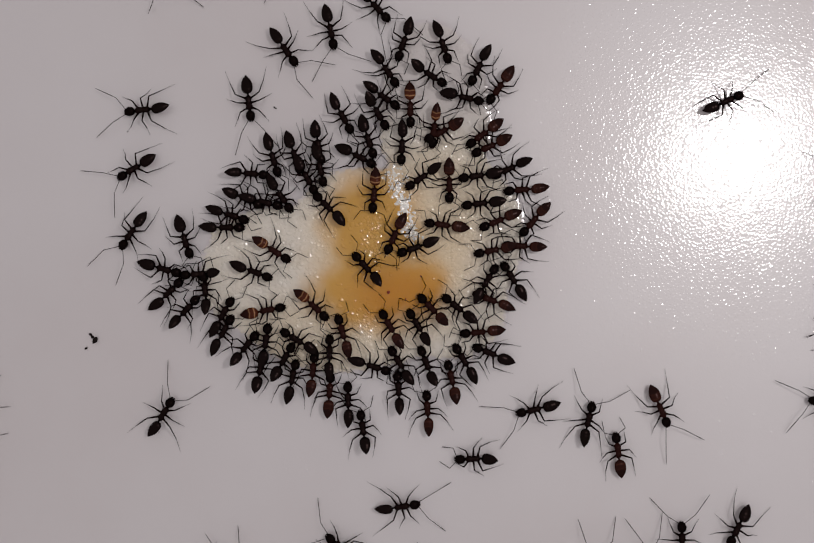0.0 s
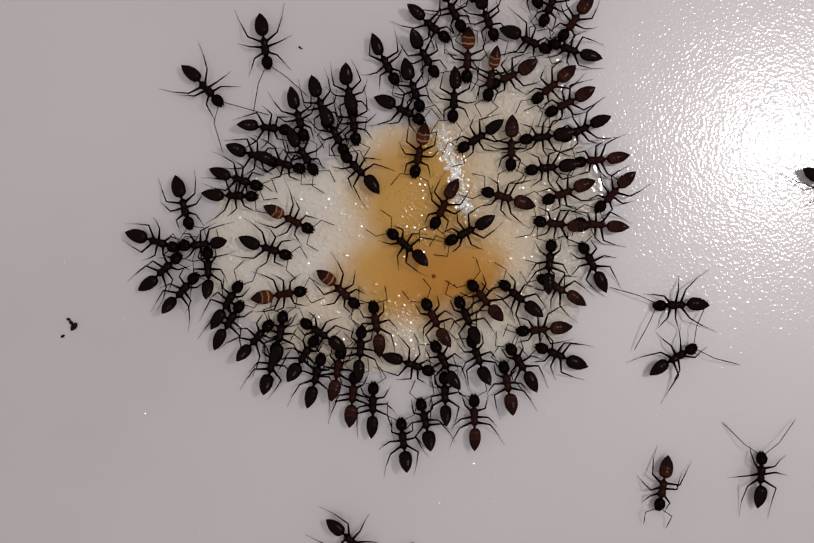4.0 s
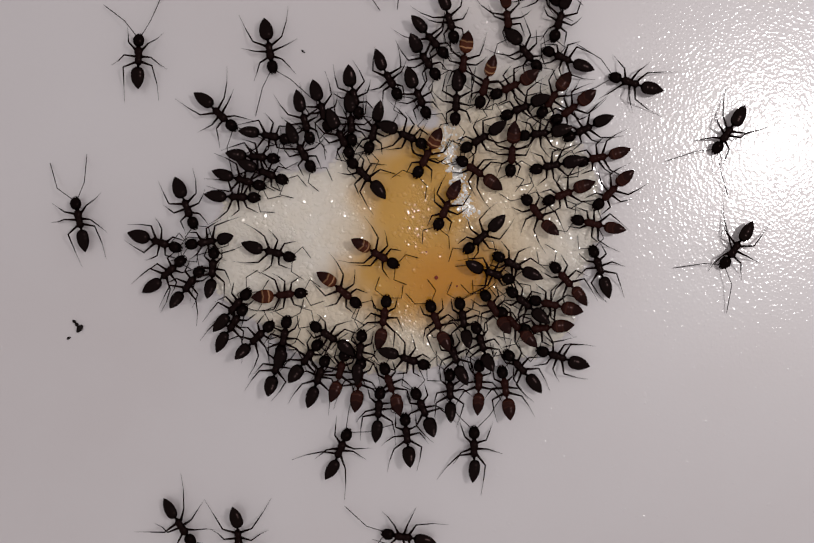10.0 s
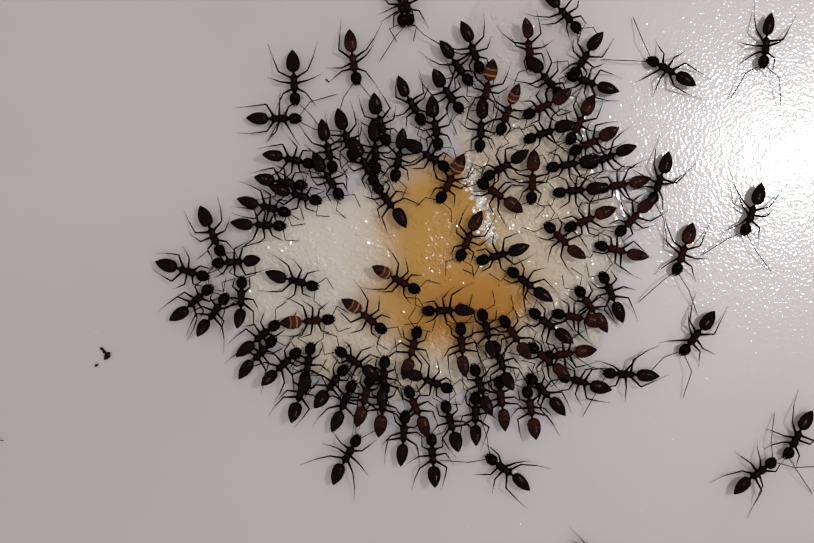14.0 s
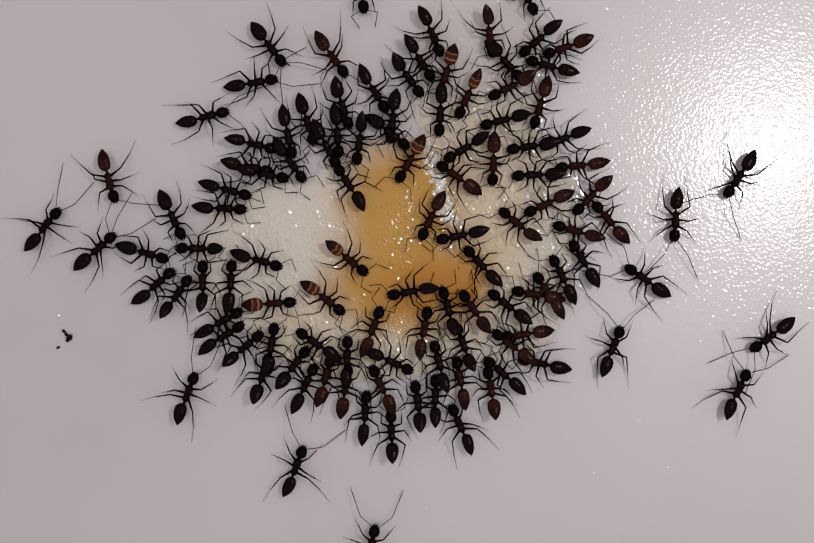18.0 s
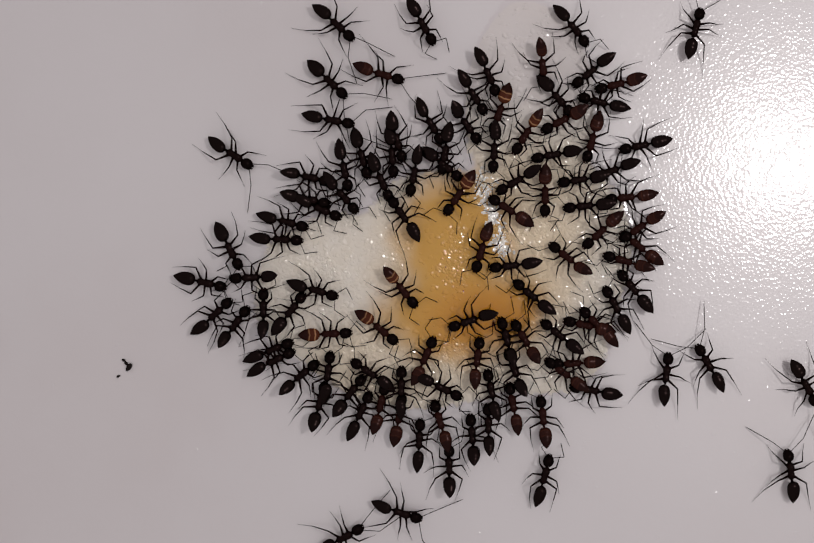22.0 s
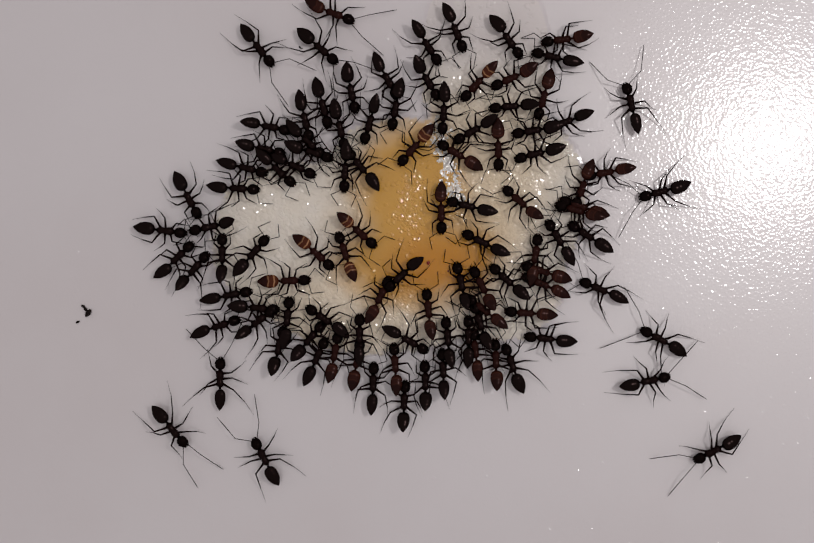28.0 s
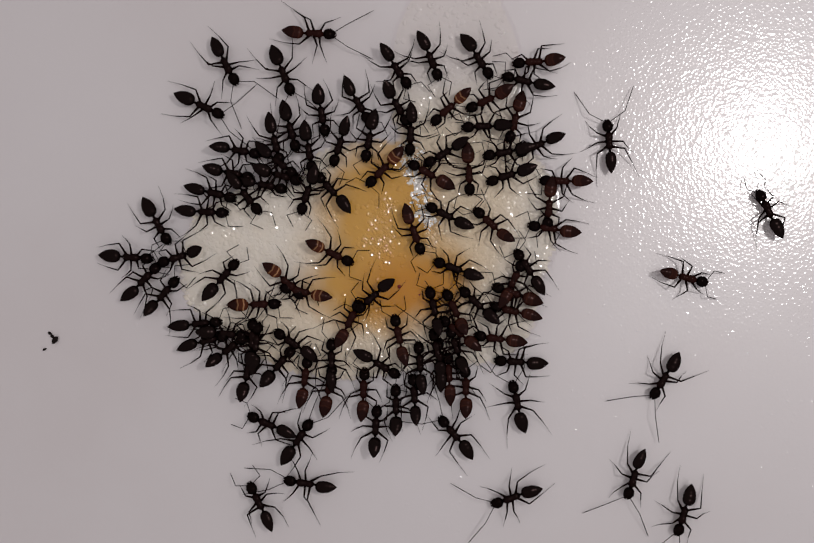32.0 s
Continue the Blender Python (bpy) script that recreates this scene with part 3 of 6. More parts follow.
    feed("dark", (0, 1.77, 12.33, -128), (1.5, 1.89, 12.28, -128), (2, 1.36, 12.88, -128), (3, 1.60, 12.94, -129), (4.5, 1.63, 13.00, -132), (6.5, 1.75, 12.72, -134), (9.5, 1.67, 12.53, -139), (10.5, 1.59, 12.35, -140), (11, 1.76, 12.29, -141), (12, 1.84, 12.14, -142), (12.5, 1.85, 12.15, -143), (13.5, 1.63, 12.53, -144), (14, 1.81, 12.61, -145), (14.5, 1.91, 12.39, -146), (16.5, 2.00, 12.00, -149), (26.5, 2.03, 11.91, -149), (28.5, 1.94, 11.89, -149), (32, 1.95, 11.75, -148))
    feed("dark", (0, 1.48, 11.37, -151), (1.5, 1.32, 11.28, -151), (4.5, 1.42, 11.37, -149), (9, 1.32, 11.37, -146), (16.5, 1.27, 10.91, -144), (17, 1.04, 10.96, -144), (18, 1.28, 11.03, -144), (18.5, 1.51, 10.73, -144), (19, 1.48, 10.67, -145), (19.5, 1.61, 10.28, -145), (24, 1.54, 10.20, -147), (25, 1.43, 10.10, -148), (25.5, 1.32, 10.13, -148), (26.5, 1.38, 10.24, -149), (28.5, 2.03, 9.74, -150), (32, 1.97, 9.62, -151))
    feed("banded", (0, 3.92, 11.70, -180), (1.5, 3.79, 11.55, -180), (3, 4.05, 11.22, -181), (4.5, 3.98, 11.29, -183), (9, 3.76, 11.24, -188), (16.5, 3.82, 11.32, -195), (19, 3.80, 11.21, -197), (19.5, 3.88, 11.08, -197), (20, 3.89, 11.13, -198), (20.5, 4.16, 11.10, -198), (21, 4.12, 11.11, -199), (21.5, 3.90, 11.05, -199), (23.5, 3.97, 10.97, -201), (24, 4.54, 11.36, -201), (24.5, 4.19, 11.19, -202), (25, 4.04, 11.18, -202), (26.5, 4.03, 11.25, -204), (27, 3.83, 11.16, -204), (27.11, 3.68, 13.20, -255), (27.22, 3.53, 15.25, -306), (27.33, 3.38, 17.30, -357), (27.71, 3.42, 24.22, -360), (32, 3.42, 24.22, -360))
    feed("dark", (0, 3.33, 9.16, 177), (4.5, 3.28, 9.03, 177), (6.5, 3.36, 8.97, 177), (8, 3.27, 8.97, 177), (11, 3.33, 9.10, 177), (13, 3.33, 8.92, 177), (13.5, 3.42, 9.18, 177), (14.5, 3.38, 9.07, 177), (16.5, 3.46, 9.09, 177), (18.5, 3.35, 9.07, 177), (21, 3.47, 8.94, 177), (28.5, 3.10, 8.05, 177), (32, 2.97, 8.09, 177))
    feed("dark", (0, -0.91, 11.19, -152), (1, -0.60, 11.09, -152), (1.5, -0.51, 11.13, -152), (2, -0.90, 11.18, -152), (3, -1.13, 11.85, -152), (3.5, -1.07, 11.72, -152), (4, -0.74, 10.98, -152), (4.5, -0.70, 10.78, -152), (6.5, -0.59, 10.36, -153), (11, -0.70, 10.31, -152), (13.5, -0.65, 10.40, -151), (14.5, -0.81, 10.52, -151), (16.5, -0.83, 10.64, -150), (17, -0.74, 10.69, -149), (17.5, -0.62, 10.38, -149), (18.5, -0.61, 10.23, -149), (23, -0.40, 10.29, -150), (26.5, -0.39, 10.11, -150), (28.5, -0.41, 9.89, -151), (32, -0.29, 9.79, -151))
    feed("dark", (0, 0.90, 9.59, -163), (1.5, 0.64, 9.50, -163), (3.5, 0.71, 9.69, -161), (4.5, 1.03, 9.42, -160), (9, 1.04, 9.30, -155), (16.5, 0.63, 9.09, -182), (17.5, 0.65, 8.74, -185), (20.5, 0.77, 8.68, -188), (22, 0.64, 8.72, -188), (22.5, 0.54, 8.29, -188), (25.5, 0.51, 8.33, -189), (26.5, 0.68, 8.52, -190), (28.5, 0.29, 8.24, -190), (31, 0.33, 8.16, -191), (32, 0.61, 7.74, -191))
    feed("dark", (0, -2.46, 9.27, -171), (4.5, -2.64, 9.28, -170), (16.5, -2.37, 9.46, -163), (22.5, -2.33, 9.41, -165), (28.5, -2.42, 9.28, -169), (32, -2.28, 9.26, -171))
    feed("dark", (0, -5.62, 8.47, -164), (1.5, -5.67, 8.30, -164), (2, -5.40, 7.93, -164), (4.5, -5.51, 7.94, -164), (6.5, -5.33, 7.95, -163), (14.5, -5.40, 7.93, -167), (16.5, -5.47, 7.82, -168), (21, -5.30, 7.83, -169), (23, -5.47, 7.67, -168), (25, -5.25, 7.63, -168), (26, -5.19, 7.76, -168), (28.5, -5.15, 7.61, -167), (32, -5.03, 7.62, -167))
    feed("dark", (0, -4.16, 8.60, -161), (1, -4.35, 8.56, -161), (4.5, -4.27, 8.61, -161), (6.5, -4.27, 8.45, -161), (9.5, -4.37, 8.56, -161), (14.5, -4.35, 8.57, -162), (16.5, -4.38, 8.54, -162), (20.5, -4.29, 8.53, -162), (21.5, -4.38, 8.48, -163), (28.5, -4.11, 8.40, -164), (32, -4.14, 8.35, -164))
    feed("dark", (0, -2.39, 7.76, -169), (4.5, -2.41, 7.78, -172), (6.5, -2.63, 7.87, -175), (14.5, -2.64, 7.87, -177), (16.5, -2.60, 7.91, -176), (20.5, -2.53, 7.83, -175), (21, -2.54, 8.63, -175), (27, -2.55, 7.93, -174), (27.18, -2.47, 11.05, -116), (27.35, -2.39, 14.18, -59), (27.53, -2.31, 17.30, -1), (27.96, -2.32, 25.05, 0), (32, -2.32, 25.05, 0))
    feed("dark", (0, -3.43, 7.07, -152), (1.5, -3.53, 6.98, -152), (4.5, -3.52, 7.02, -153), (6.5, -3.35, 7.01, -153), (14.5, -3.38, 7.04, -152), (16.5, -3.33, 7.13, -151), (21, -3.32, 7.06, -155), (28.5, -3.09, 7.13, -167), (32, -3.05, 7.14, -171))
    feed("dark", (0, -0.05, 8.23, -118), (1.5, -0.08, 8.17, -118), (3, -0.08, 8.30, -118), (4, 0.07, 8.15, -117), (9, 0.08, 6.86, -115), (18, 0.17, 7.78, -128), (18.5, 0.19, 7.79, -128), (25.5, 0.18, 7.69, -128), (26.5, 0.16, 7.50, -128), (27, 0.17, 7.78, -128), (27.29, 1.11, 12.54, -68), (27.58, 2.05, 17.30, -8), (28.02, 1.95, 25.15, 0), (32, 1.95, 25.15, 0))
    feed("dark", (0, -7.55, 7.05, -95), (4.5, -7.54, 7.01, -96), (6.5, -7.81, 6.68, -98), (10.5, -7.68, 6.81, -100), (14.5, -7.79, 7.06, -102), (16.5, -7.75, 7.04, -103), (20.5, -7.67, 6.95, -103), (23, -7.87, 6.97, -102), (25, -7.79, 6.82, -102), (26.5, -7.73, 6.88, -101), (28.5, -7.59, 6.87, -101), (32, -7.49, 6.82, -100))
    feed("dark", (0, -7.85, 5.48, -113), (0.5, -8.02, 5.46, -113), (1, -8.37, 5.46, -113), (3.5, -8.31, 5.62, -109), (4, -8.22, 5.55, -107), (4.5, -8.33, 5.59, -106), (6.5, -8.03, 5.74, -100), (9, -8.33, 5.53, -93), (11, -8.41, 5.59, -95), (14.5, -8.20, 5.75, -98), (16.5, -8.03, 5.68, -100), (26.5, -7.83, 5.67, -102), (28.5, -7.97, 5.55, -102), (32, -7.92, 5.53, -102))
    feed("dark", (0, -8.90, 4.36, -109), (1, -9.02, 4.19, -109), (4.5, -9.07, 4.22, -108), (16.5, -9.17, 4.40, -105), (22, -9.12, 4.39, -105), (26.5, -8.90, 4.61, -104), (28.5, -9.00, 4.43, -104), (32, -8.95, 4.39, -104))
    feed("dark", (0, -9.30, 3.39, -92), (1, -9.39, 3.24, -92), (4.5, -9.42, 3.20, -92), (6.5, -9.49, 3.27, -92), (14.5, -9.49, 3.29, -93), (16.5, -9.49, 3.26, -93), (26.5, -9.51, 3.31, -94), (28.5, -9.52, 3.17, -94), (32, -9.47, 3.24, -94))
    feed("dark", (0, -5.24, 5.81, -147), (1.5, -5.36, 5.86, -147), (4.5, -5.32, 5.87, -148), (9, -5.61, 6.21, -150), (16.5, -5.43, 6.22, -145), (20, -5.45, 6.12, -142), (23, -5.75, 6.11, -138), (26, -5.70, 6.00, -135), (28.5, -5.15, 6.25, -132), (32, -5.09, 6.33, -129))
    feed("dark", (0, -6.61, 5.18, -106), (1, -6.76, 5.15, -106), (4.5, -6.69, 5.11, -108), (9, -7.84, 4.76, -113), (18, -7.05, 5.27, -102), (19, -7.05, 5.20, -105), (25.5, -7.12, 5.24, -126), (26.5, -6.95, 5.20, -129), (28.5, -6.99, 4.42, -135), (32, -6.91, 4.46, -143))
    feed("dark", (0, -13.58, 0.77, -107), (1, -13.68, 0.68, -107), (4.5, -13.70, 0.76, -107), (6.5, -13.87, 0.88, -107), (14.5, -13.80, 0.81, -107), (16.5, -13.86, 0.81, -107), (21.5, -13.91, 0.88, -104), (26.5, -13.74, 0.72, -99), (28.5, -13.85, 0.75, -97), (32, -13.89, 0.66, -95))
    feed("dark", (0, -10.23, 0.27, 94), (1.5, -10.36, 0.17, 94), (2, -10.38, 0.41, 94), (4.5, -10.30, 0.51, 96), (9, -10.19, 0.73, 100), (16.5, -10.08, 1.31, 90), (17.5, -9.96, 1.07, 89), (18.5, -10.07, 0.90, 89), (22, -10.23, 1.08, 94), (23, -10.14, 1.02, 96), (24, -9.86, 1.28, 97), (26.5, -9.84, 1.27, 101), (28.5, -10.24, 0.92, 104), (32, -10.15, 0.75, 108))
    feed("dark", (0, -7.35, 0.48, -111), (4.5, -7.43, 0.34, -108), (6.5, -7.54, 0.23, -106), (11, -7.43, 0.28, -104), (14.5, -7.57, 0.18, -105), (16.5, -7.39, 0.35, -106), (21.5, -7.38, 0.40, -106), (27, -7.33, 0.40, -106), (27.44, -4.89, 8.84, -59), (27.88, -2.45, 17.29, -13), (28.32, -2.60, 25.27, 0), (32, -2.60, 25.27, 0))
    feed("dark", (0, -13.14, -1.30, -48), (4.5, -13.21, -1.27, -48), (6.5, -13.21, -1.41, -49), (12, -13.28, -1.24, -49), (14.5, -13.23, -1.35, -50), (16.5, -13.22, -1.38, -50), (26.5, -13.19, -1.41, -47), (28.5, -12.91, -1.18, -47), (30, -13.12, -1.11, -46), (30.5, -13.03, -0.93, -46), (31, -12.96, -1.10, -46), (32, -12.98, -1.02, -46))
    feed("dark", (0, -11.97, -2.57, -43), (4.5, -12.14, -2.46, -40), (6.5, -12.14, -2.11, -38), (7.5, -12.01, -2.06, -38), (14.5, -12.06, -2.07, -35), (16.5, -11.95, -2.06, -34), (26.5, -11.98, -2.07, -39), (28.5, -11.89, -1.93, -40), (32, -11.84, -1.91, -41))
    feed("dark", (0, -10.26, -1.36, 4), (1, -10.37, -1.44, 4), (4.5, -10.38, -1.40, 1), (9, -10.44, -1.26, -5), (16.5, -10.22, -1.47, -1), (20, -10.22, -1.49, 0), (21.5, -10.03, -1.32, 0), (23.5, -10.02, -1.37, 0), (26.5, -9.94, -1.14, 0), (28.5, -9.95, -1.27, 0), (29, -9.79, -1.26, 0), (29.4, -10.08, -1.68, 0), (29.8, -10.65, -1.74, 35), (30.2, -11.32, -1.65, 50), (30.6, -14.80, -1.73, 85), (30.9, -29.00, 1.00, 90), (32, -29.00, 1.00, 90))
    feed("dark", (0, -9.34, -2.93, -30), (1, -9.43, -2.90, -30), (2.5, -9.48, -3.07, -31), (4.5, -9.50, -3.10, -31), (9, -9.45, -3.25, -38), (14.5, -9.50, -3.35, -52), (16.5, -9.53, -3.43, -57), (19.5, -9.60, -3.43, -63), (20.5, -9.76, -3.30, -65), (23, -10.01, -3.34, -70), (26.5, -9.90, -3.05, -76), (28.5, -9.97, -3.25, -80), (32, -9.92, -3.32, -85))
    feed("banded", (0, -6.60, -2.40, -80), (4.5, -6.67, -2.35, -81), (9, -6.85, -2.28, -84), (16.5, -6.67, -2.20, -86), (26.5, -6.65, -2.32, -88), (28.5, -6.50, -2.28, -88), (32, -6.48, -2.20, -89))
    feed("banded", (0, -3.22, -1.82, -133), (4.5, -3.31, -1.81, -132), (6.5, -3.41, -1.79, -131), (14.5, -3.43, -1.73, -128), (16.5, -3.43, -1.70, -128), (18.5, -3.57, -1.69, -127), (24.5, -3.61, -1.70, -130), (25.5, -3.65, -1.46, -130), (28.5, -4.85, -0.37, -131), (29, -4.87, -0.51, -131), (29.5, -4.67, -0.72, -131), (32, -4.66, -0.65, -132))
    feed("banded", (0, -5.91, 1.97, -125), (1.5, -6.04, 2.01, -125), (2, -5.88, 2.01, -125), (3.5, -5.95, 2.00, -120), (4.5, -6.24, 2.06, -113), (6.5, -5.36, 2.23, -88), (7, -3.79, 1.42, -124), (8, -1.54, 0.43, -128), (9, -1.47, 0.24, -122), (14, -1.68, 0.30, -119), (16.5, -2.20, 0.57, -125), (21, -2.18, 0.58, -139), (23.5, -2.33, 0.77, -144), (25, -2.28, 0.73, -138), (26.5, -2.41, 0.87, -134), (28.5, -2.13, 0.85, -132), (29, -2.09, 1.00, -132), (30.5, -2.23, 1.09, -121), (31, -2.23, 1.08, -117), (31.5, -1.98, 0.90, -117), (32, -2.06, 0.89, -117))
    feed("dark", (0, 0.99, 0.14, 41), (1.5, 0.85, 0.19, 41), (4.5, 0.97, 0.14, 56), (5.25, 0.99, -0.04, 78), (6.5, 1.05, -0.28, 113), (7, 1.29, -0.67, 145), (7.5, 2.17, -0.73, 186), (8, 3.06, -0.80, 227), (9, 4.28, -0.28, 244), (10, 4.89, -0.86, 250), (10.33, 3.77, -1.16, 308), (10.67, 2.65, -1.46, 367), (11, 1.52, -1.76, 426), (12, 1.70, -1.46, 439), (14, 1.77, -1.61, 451), (16.5, 2.13, -1.48, 457), (17.5, 2.05, -1.45, 459), (21.5, 2.19, -1.51, 468), (22, 2.39, -1.38, 469), (23, 2.33, -1.40, 471), (26, 1.34, -1.64, 480), (28.5, 0.91, -1.70, 493), (32, 0.96, -1.55, 491))
    feed("dark", (0, -1.53, 4.32, 44), (1, -1.76, 4.33, 44), (4.5, -1.74, 4.33, 44), (6.5, -1.74, 4.38, 45), (8, -1.69, 4.30, 45), (9, -1.54, 4.15, 45), (14.5, -1.63, 4.21, 36), (16.5, -1.65, 4.22, 33), (26.5, -1.61, 4.17, 38), (28.5, -1.46, 4.03, 40), (32, -1.42, 4.07, 42))
    feed("banded", (0, 1.39, 5.91, 174), (1, 1.46, 5.92, 174), (4, 1.41, 5.94, 168), (6.5, 1.50, 6.02, 160), (9, 1.83, 5.91, 153), (11.5, 1.77, 5.89, 152), (14.5, 1.78, 6.08, 152), (16.5, 1.77, 6.26, 151), (19.5, 1.79, 6.20, 149), (21.5, 1.59, 6.33, 147), (22, 1.55, 6.08, 146), (26.5, 1.78, 6.25, 141), (28.5, 1.59, 5.75, 139), (32, 1.60, 5.84, 136))
    feed("brown", (0, 2.85, 2.93, 154), (1.5, 2.83, 2.87, 154), (4.5, 2.86, 2.98, 154), (9, 2.89, 3.03, 155), (14, 2.79, 2.80, 156), (16.5, 3.04, 2.89, 155), (17.5, 3.00, 3.02, 154), (19.5, 2.84, 2.89, 157), (21.5, 2.78, 2.98, 162), (24, 2.82, 2.69, 168), (28.5, 2.94, 2.14, 183), (29.5, 2.88, 2.06, 188), (32, 2.95, 2.26, 199))
    feed("dark", (0, 4.50, 1.89, 110), (2, 4.49, 1.89, 110), (3, 4.38, 1.81, 114), (4, 4.39, 1.43, 119), (4.5, 4.41, 1.44, 121), (6.5, 4.86, 2.26, 129), (7.5, 5.00, 2.09, 134), (8, 5.10, 1.37, 136), (10.5, 5.04, 1.32, 130), (12.5, 4.96, 1.65, 116), (14.5, 4.80, 1.63, 105), (16.5, 4.82, 1.75, 103), (26.5, 4.88, 1.69, 83), (28.5, 5.10, 2.27, 74), (29, 5.56, 2.55, 72), (29.5, 5.64, 2.45, 70), (30, 5.65, 2.42, 68), (30.5, 5.33, 2.72, 65), (32, 5.35, 2.65, 63))
    feed("brown", (0, 6.47, 3.19, 82), (1.5, 6.15, 3.20, 82), (2, 6.49, 3.18, 82), (4, 6.51, 3.03, 74), (4.5, 6.04, 3.25, 72), (9, 4.79, 4.39, 55), (16.5, 4.59, 4.80, 55), (20.5, 4.65, 4.73, 56), (23.5, 4.54, 4.69, 57), (24, 4.48, 4.72, 57), (24.5, 4.25, 5.02, 58), (25, 4.19, 5.10, 58), (26.5, 4.28, 5.08, 58), (28.5, 4.26, 4.86, 59), (30, 4.32, 4.81, 60), (32, 4.32, 5.07, 60))
    feed("brown", (0, 6.48, 6.50, -180), (1.5, 6.32, 6.41, -180), (4.5, 6.47, 6.35, -181), (6.5, 6.42, 6.05, -183), (10, 6.45, 6.15, -184), (14.5, 6.30, 6.15, -182), (16.5, 6.37, 6.26, -182), (26.5, 6.38, 6.18, -178), (28.5, 6.28, 5.83, -178), (32, 6.27, 5.74, -177))
    feed("dark", (0, 4.97, 6.75, 124), (4.5, 4.97, 6.69, 124), (6.5, 5.08, 6.80, 123), (14.5, 5.02, 6.75, 122), (16.5, 5.09, 6.85, 122), (26.5, 5.08, 6.74, 121), (28.5, 5.26, 6.73, 121), (32, 5.26, 6.67, 121))
    feed("banded", (0, 5.58, 10.26, 172), (1.5, 5.29, 10.19, 172), (4.5, 5.40, 10.23, 169), (6.5, 4.84, 10.05, 167), (10.5, 5.04, 9.94, 162), (14.5, 5.03, 9.97, 158), (16.5, 5.05, 9.95, 156), (20, 5.16, 9.89, 151), (20.5, 5.37, 9.82, 150), (24.5, 5.56, 9.59, 143), (26.5, 5.51, 9.67, 139), (28.5, 5.36, 9.54, 136), (32, 5.48, 9.31, 131))
    feed("dark", (0, 8.86, 6.61, 98), (1.5, 8.69, 6.58, 98), (4.5, 8.68, 6.57, 98), (7, 8.82, 6.70, 98), (8, 8.71, 6.62, 98), (9, 8.78, 6.61, 98), (9.5, 8.51, 6.88, 98), (11.5, 8.47, 6.91, 99), (12.5, 8.64, 6.88, 99), (13.5, 8.67, 6.70, 99), (14.5, 8.99, 6.70, 99), (16.5, 8.92, 6.81, 99), (21.5, 8.87, 6.71, 99), (28.5, 8.86, 6.57, 100), (32, 8.87, 6.54, 100))
    feed("dark", (0, 10.99, 7.17, 114), (1.5, 10.73, 7.10, 114), (4.5, 10.80, 7.16, 115), (6.5, 10.83, 7.41, 115), (8, 10.78, 7.39, 116), (11, 10.97, 7.20, 115), (13, 10.94, 7.10, 113), (14.5, 10.97, 7.26, 112), (16.5, 10.74, 7.31, 111), (26.5, 10.70, 7.28, 111), (28.5, 10.74, 7.13, 112), (32, 10.72, 7.03, 112))
    feed("brown", (0, 9.67, 8.71, 114), (2, 9.77, 8.52, 114), (3, 9.94, 8.61, 116), (4.5, 9.95, 8.61, 119), (6.5, 10.02, 8.38, 123), (7.5, 9.89, 8.36, 125), (9, 10.06, 8.45, 128), (10.5, 10.07, 8.45, 125), (14, 10.02, 8.08, 117), (16.5, 11.16, 12.73, 112), (17, 11.21, 12.70, 111), (17.5, 10.93, 12.59, 110), (19, 10.86, 12.48, 108), (21.5, 11.07, 12.31, 105), (26.5, 10.81, 12.16, 99), (28.5, 10.62, 11.86, 97), (32, 10.68, 11.74, 94))
    feed("brown", (0, 9.14, 9.59, 126), (1.5, 8.96, 9.58, 126), (4.5, 8.98, 9.58, 132), (9, 8.91, 9.15, 143), (16.5, 9.24, 9.45, 160), (17.5, 9.15, 9.46, 163), (21, 9.26, 9.39, 164), (28.5, 9.11, 8.82, 164), (32, 9.12, 8.71, 164))
    feed("brown", (0, 6.44, 9.80, 117), (0.5, 6.80, 10.07, 117), (1, 6.87, 10.10, 117), (3.5, 6.96, 10.20, 117), (4, 6.75, 10.08, 117), (4.5, 6.90, 10.15, 117), (9, 6.75, 9.63, 117), (16.5, 7.65, 10.32, 118), (26.5, 7.78, 9.99, 117), (28.5, 7.47, 9.76, 116), (30, 7.81, 9.77, 116), (32, 7.79, 9.69, 116))
    feed("dark", (0, 8.83, 14.31, 153), (1.5, 8.76, 14.28, 153), (2.5, 8.77, 14.33, 154), (9, 9.16, 13.84, 164), (16.5, 9.56, 12.86, 135), (17, 9.34, 13.11, 133), (20, 9.22, 13.00, 129), (20.5, 9.43, 13.20, 129), (27, 9.24, 13.12, 129), (27.1, 9.06, 15.21, 67), (27.21, 8.88, 17.30, 4), (27.65, 8.94, 25.17, 0), (32, 8.94, 25.17, 0))
    feed("brown", (0, 10.24, 12.88, 145), (1.5, 10.01, 12.99, 145), (2, 10.13, 13.46, 145), (3.5, 10.12, 13.42, 145), (4.5, 10.20, 13.25, 145), (5, 10.13, 13.45, 145), (5.07, 10.02, 14.97, 98), (5.15, 9.92, 16.48, 51), (5.22, 9.82, 18.00, 4), (5.61, 9.86, 24.95, 0), (32, 9.86, 24.95, 0))
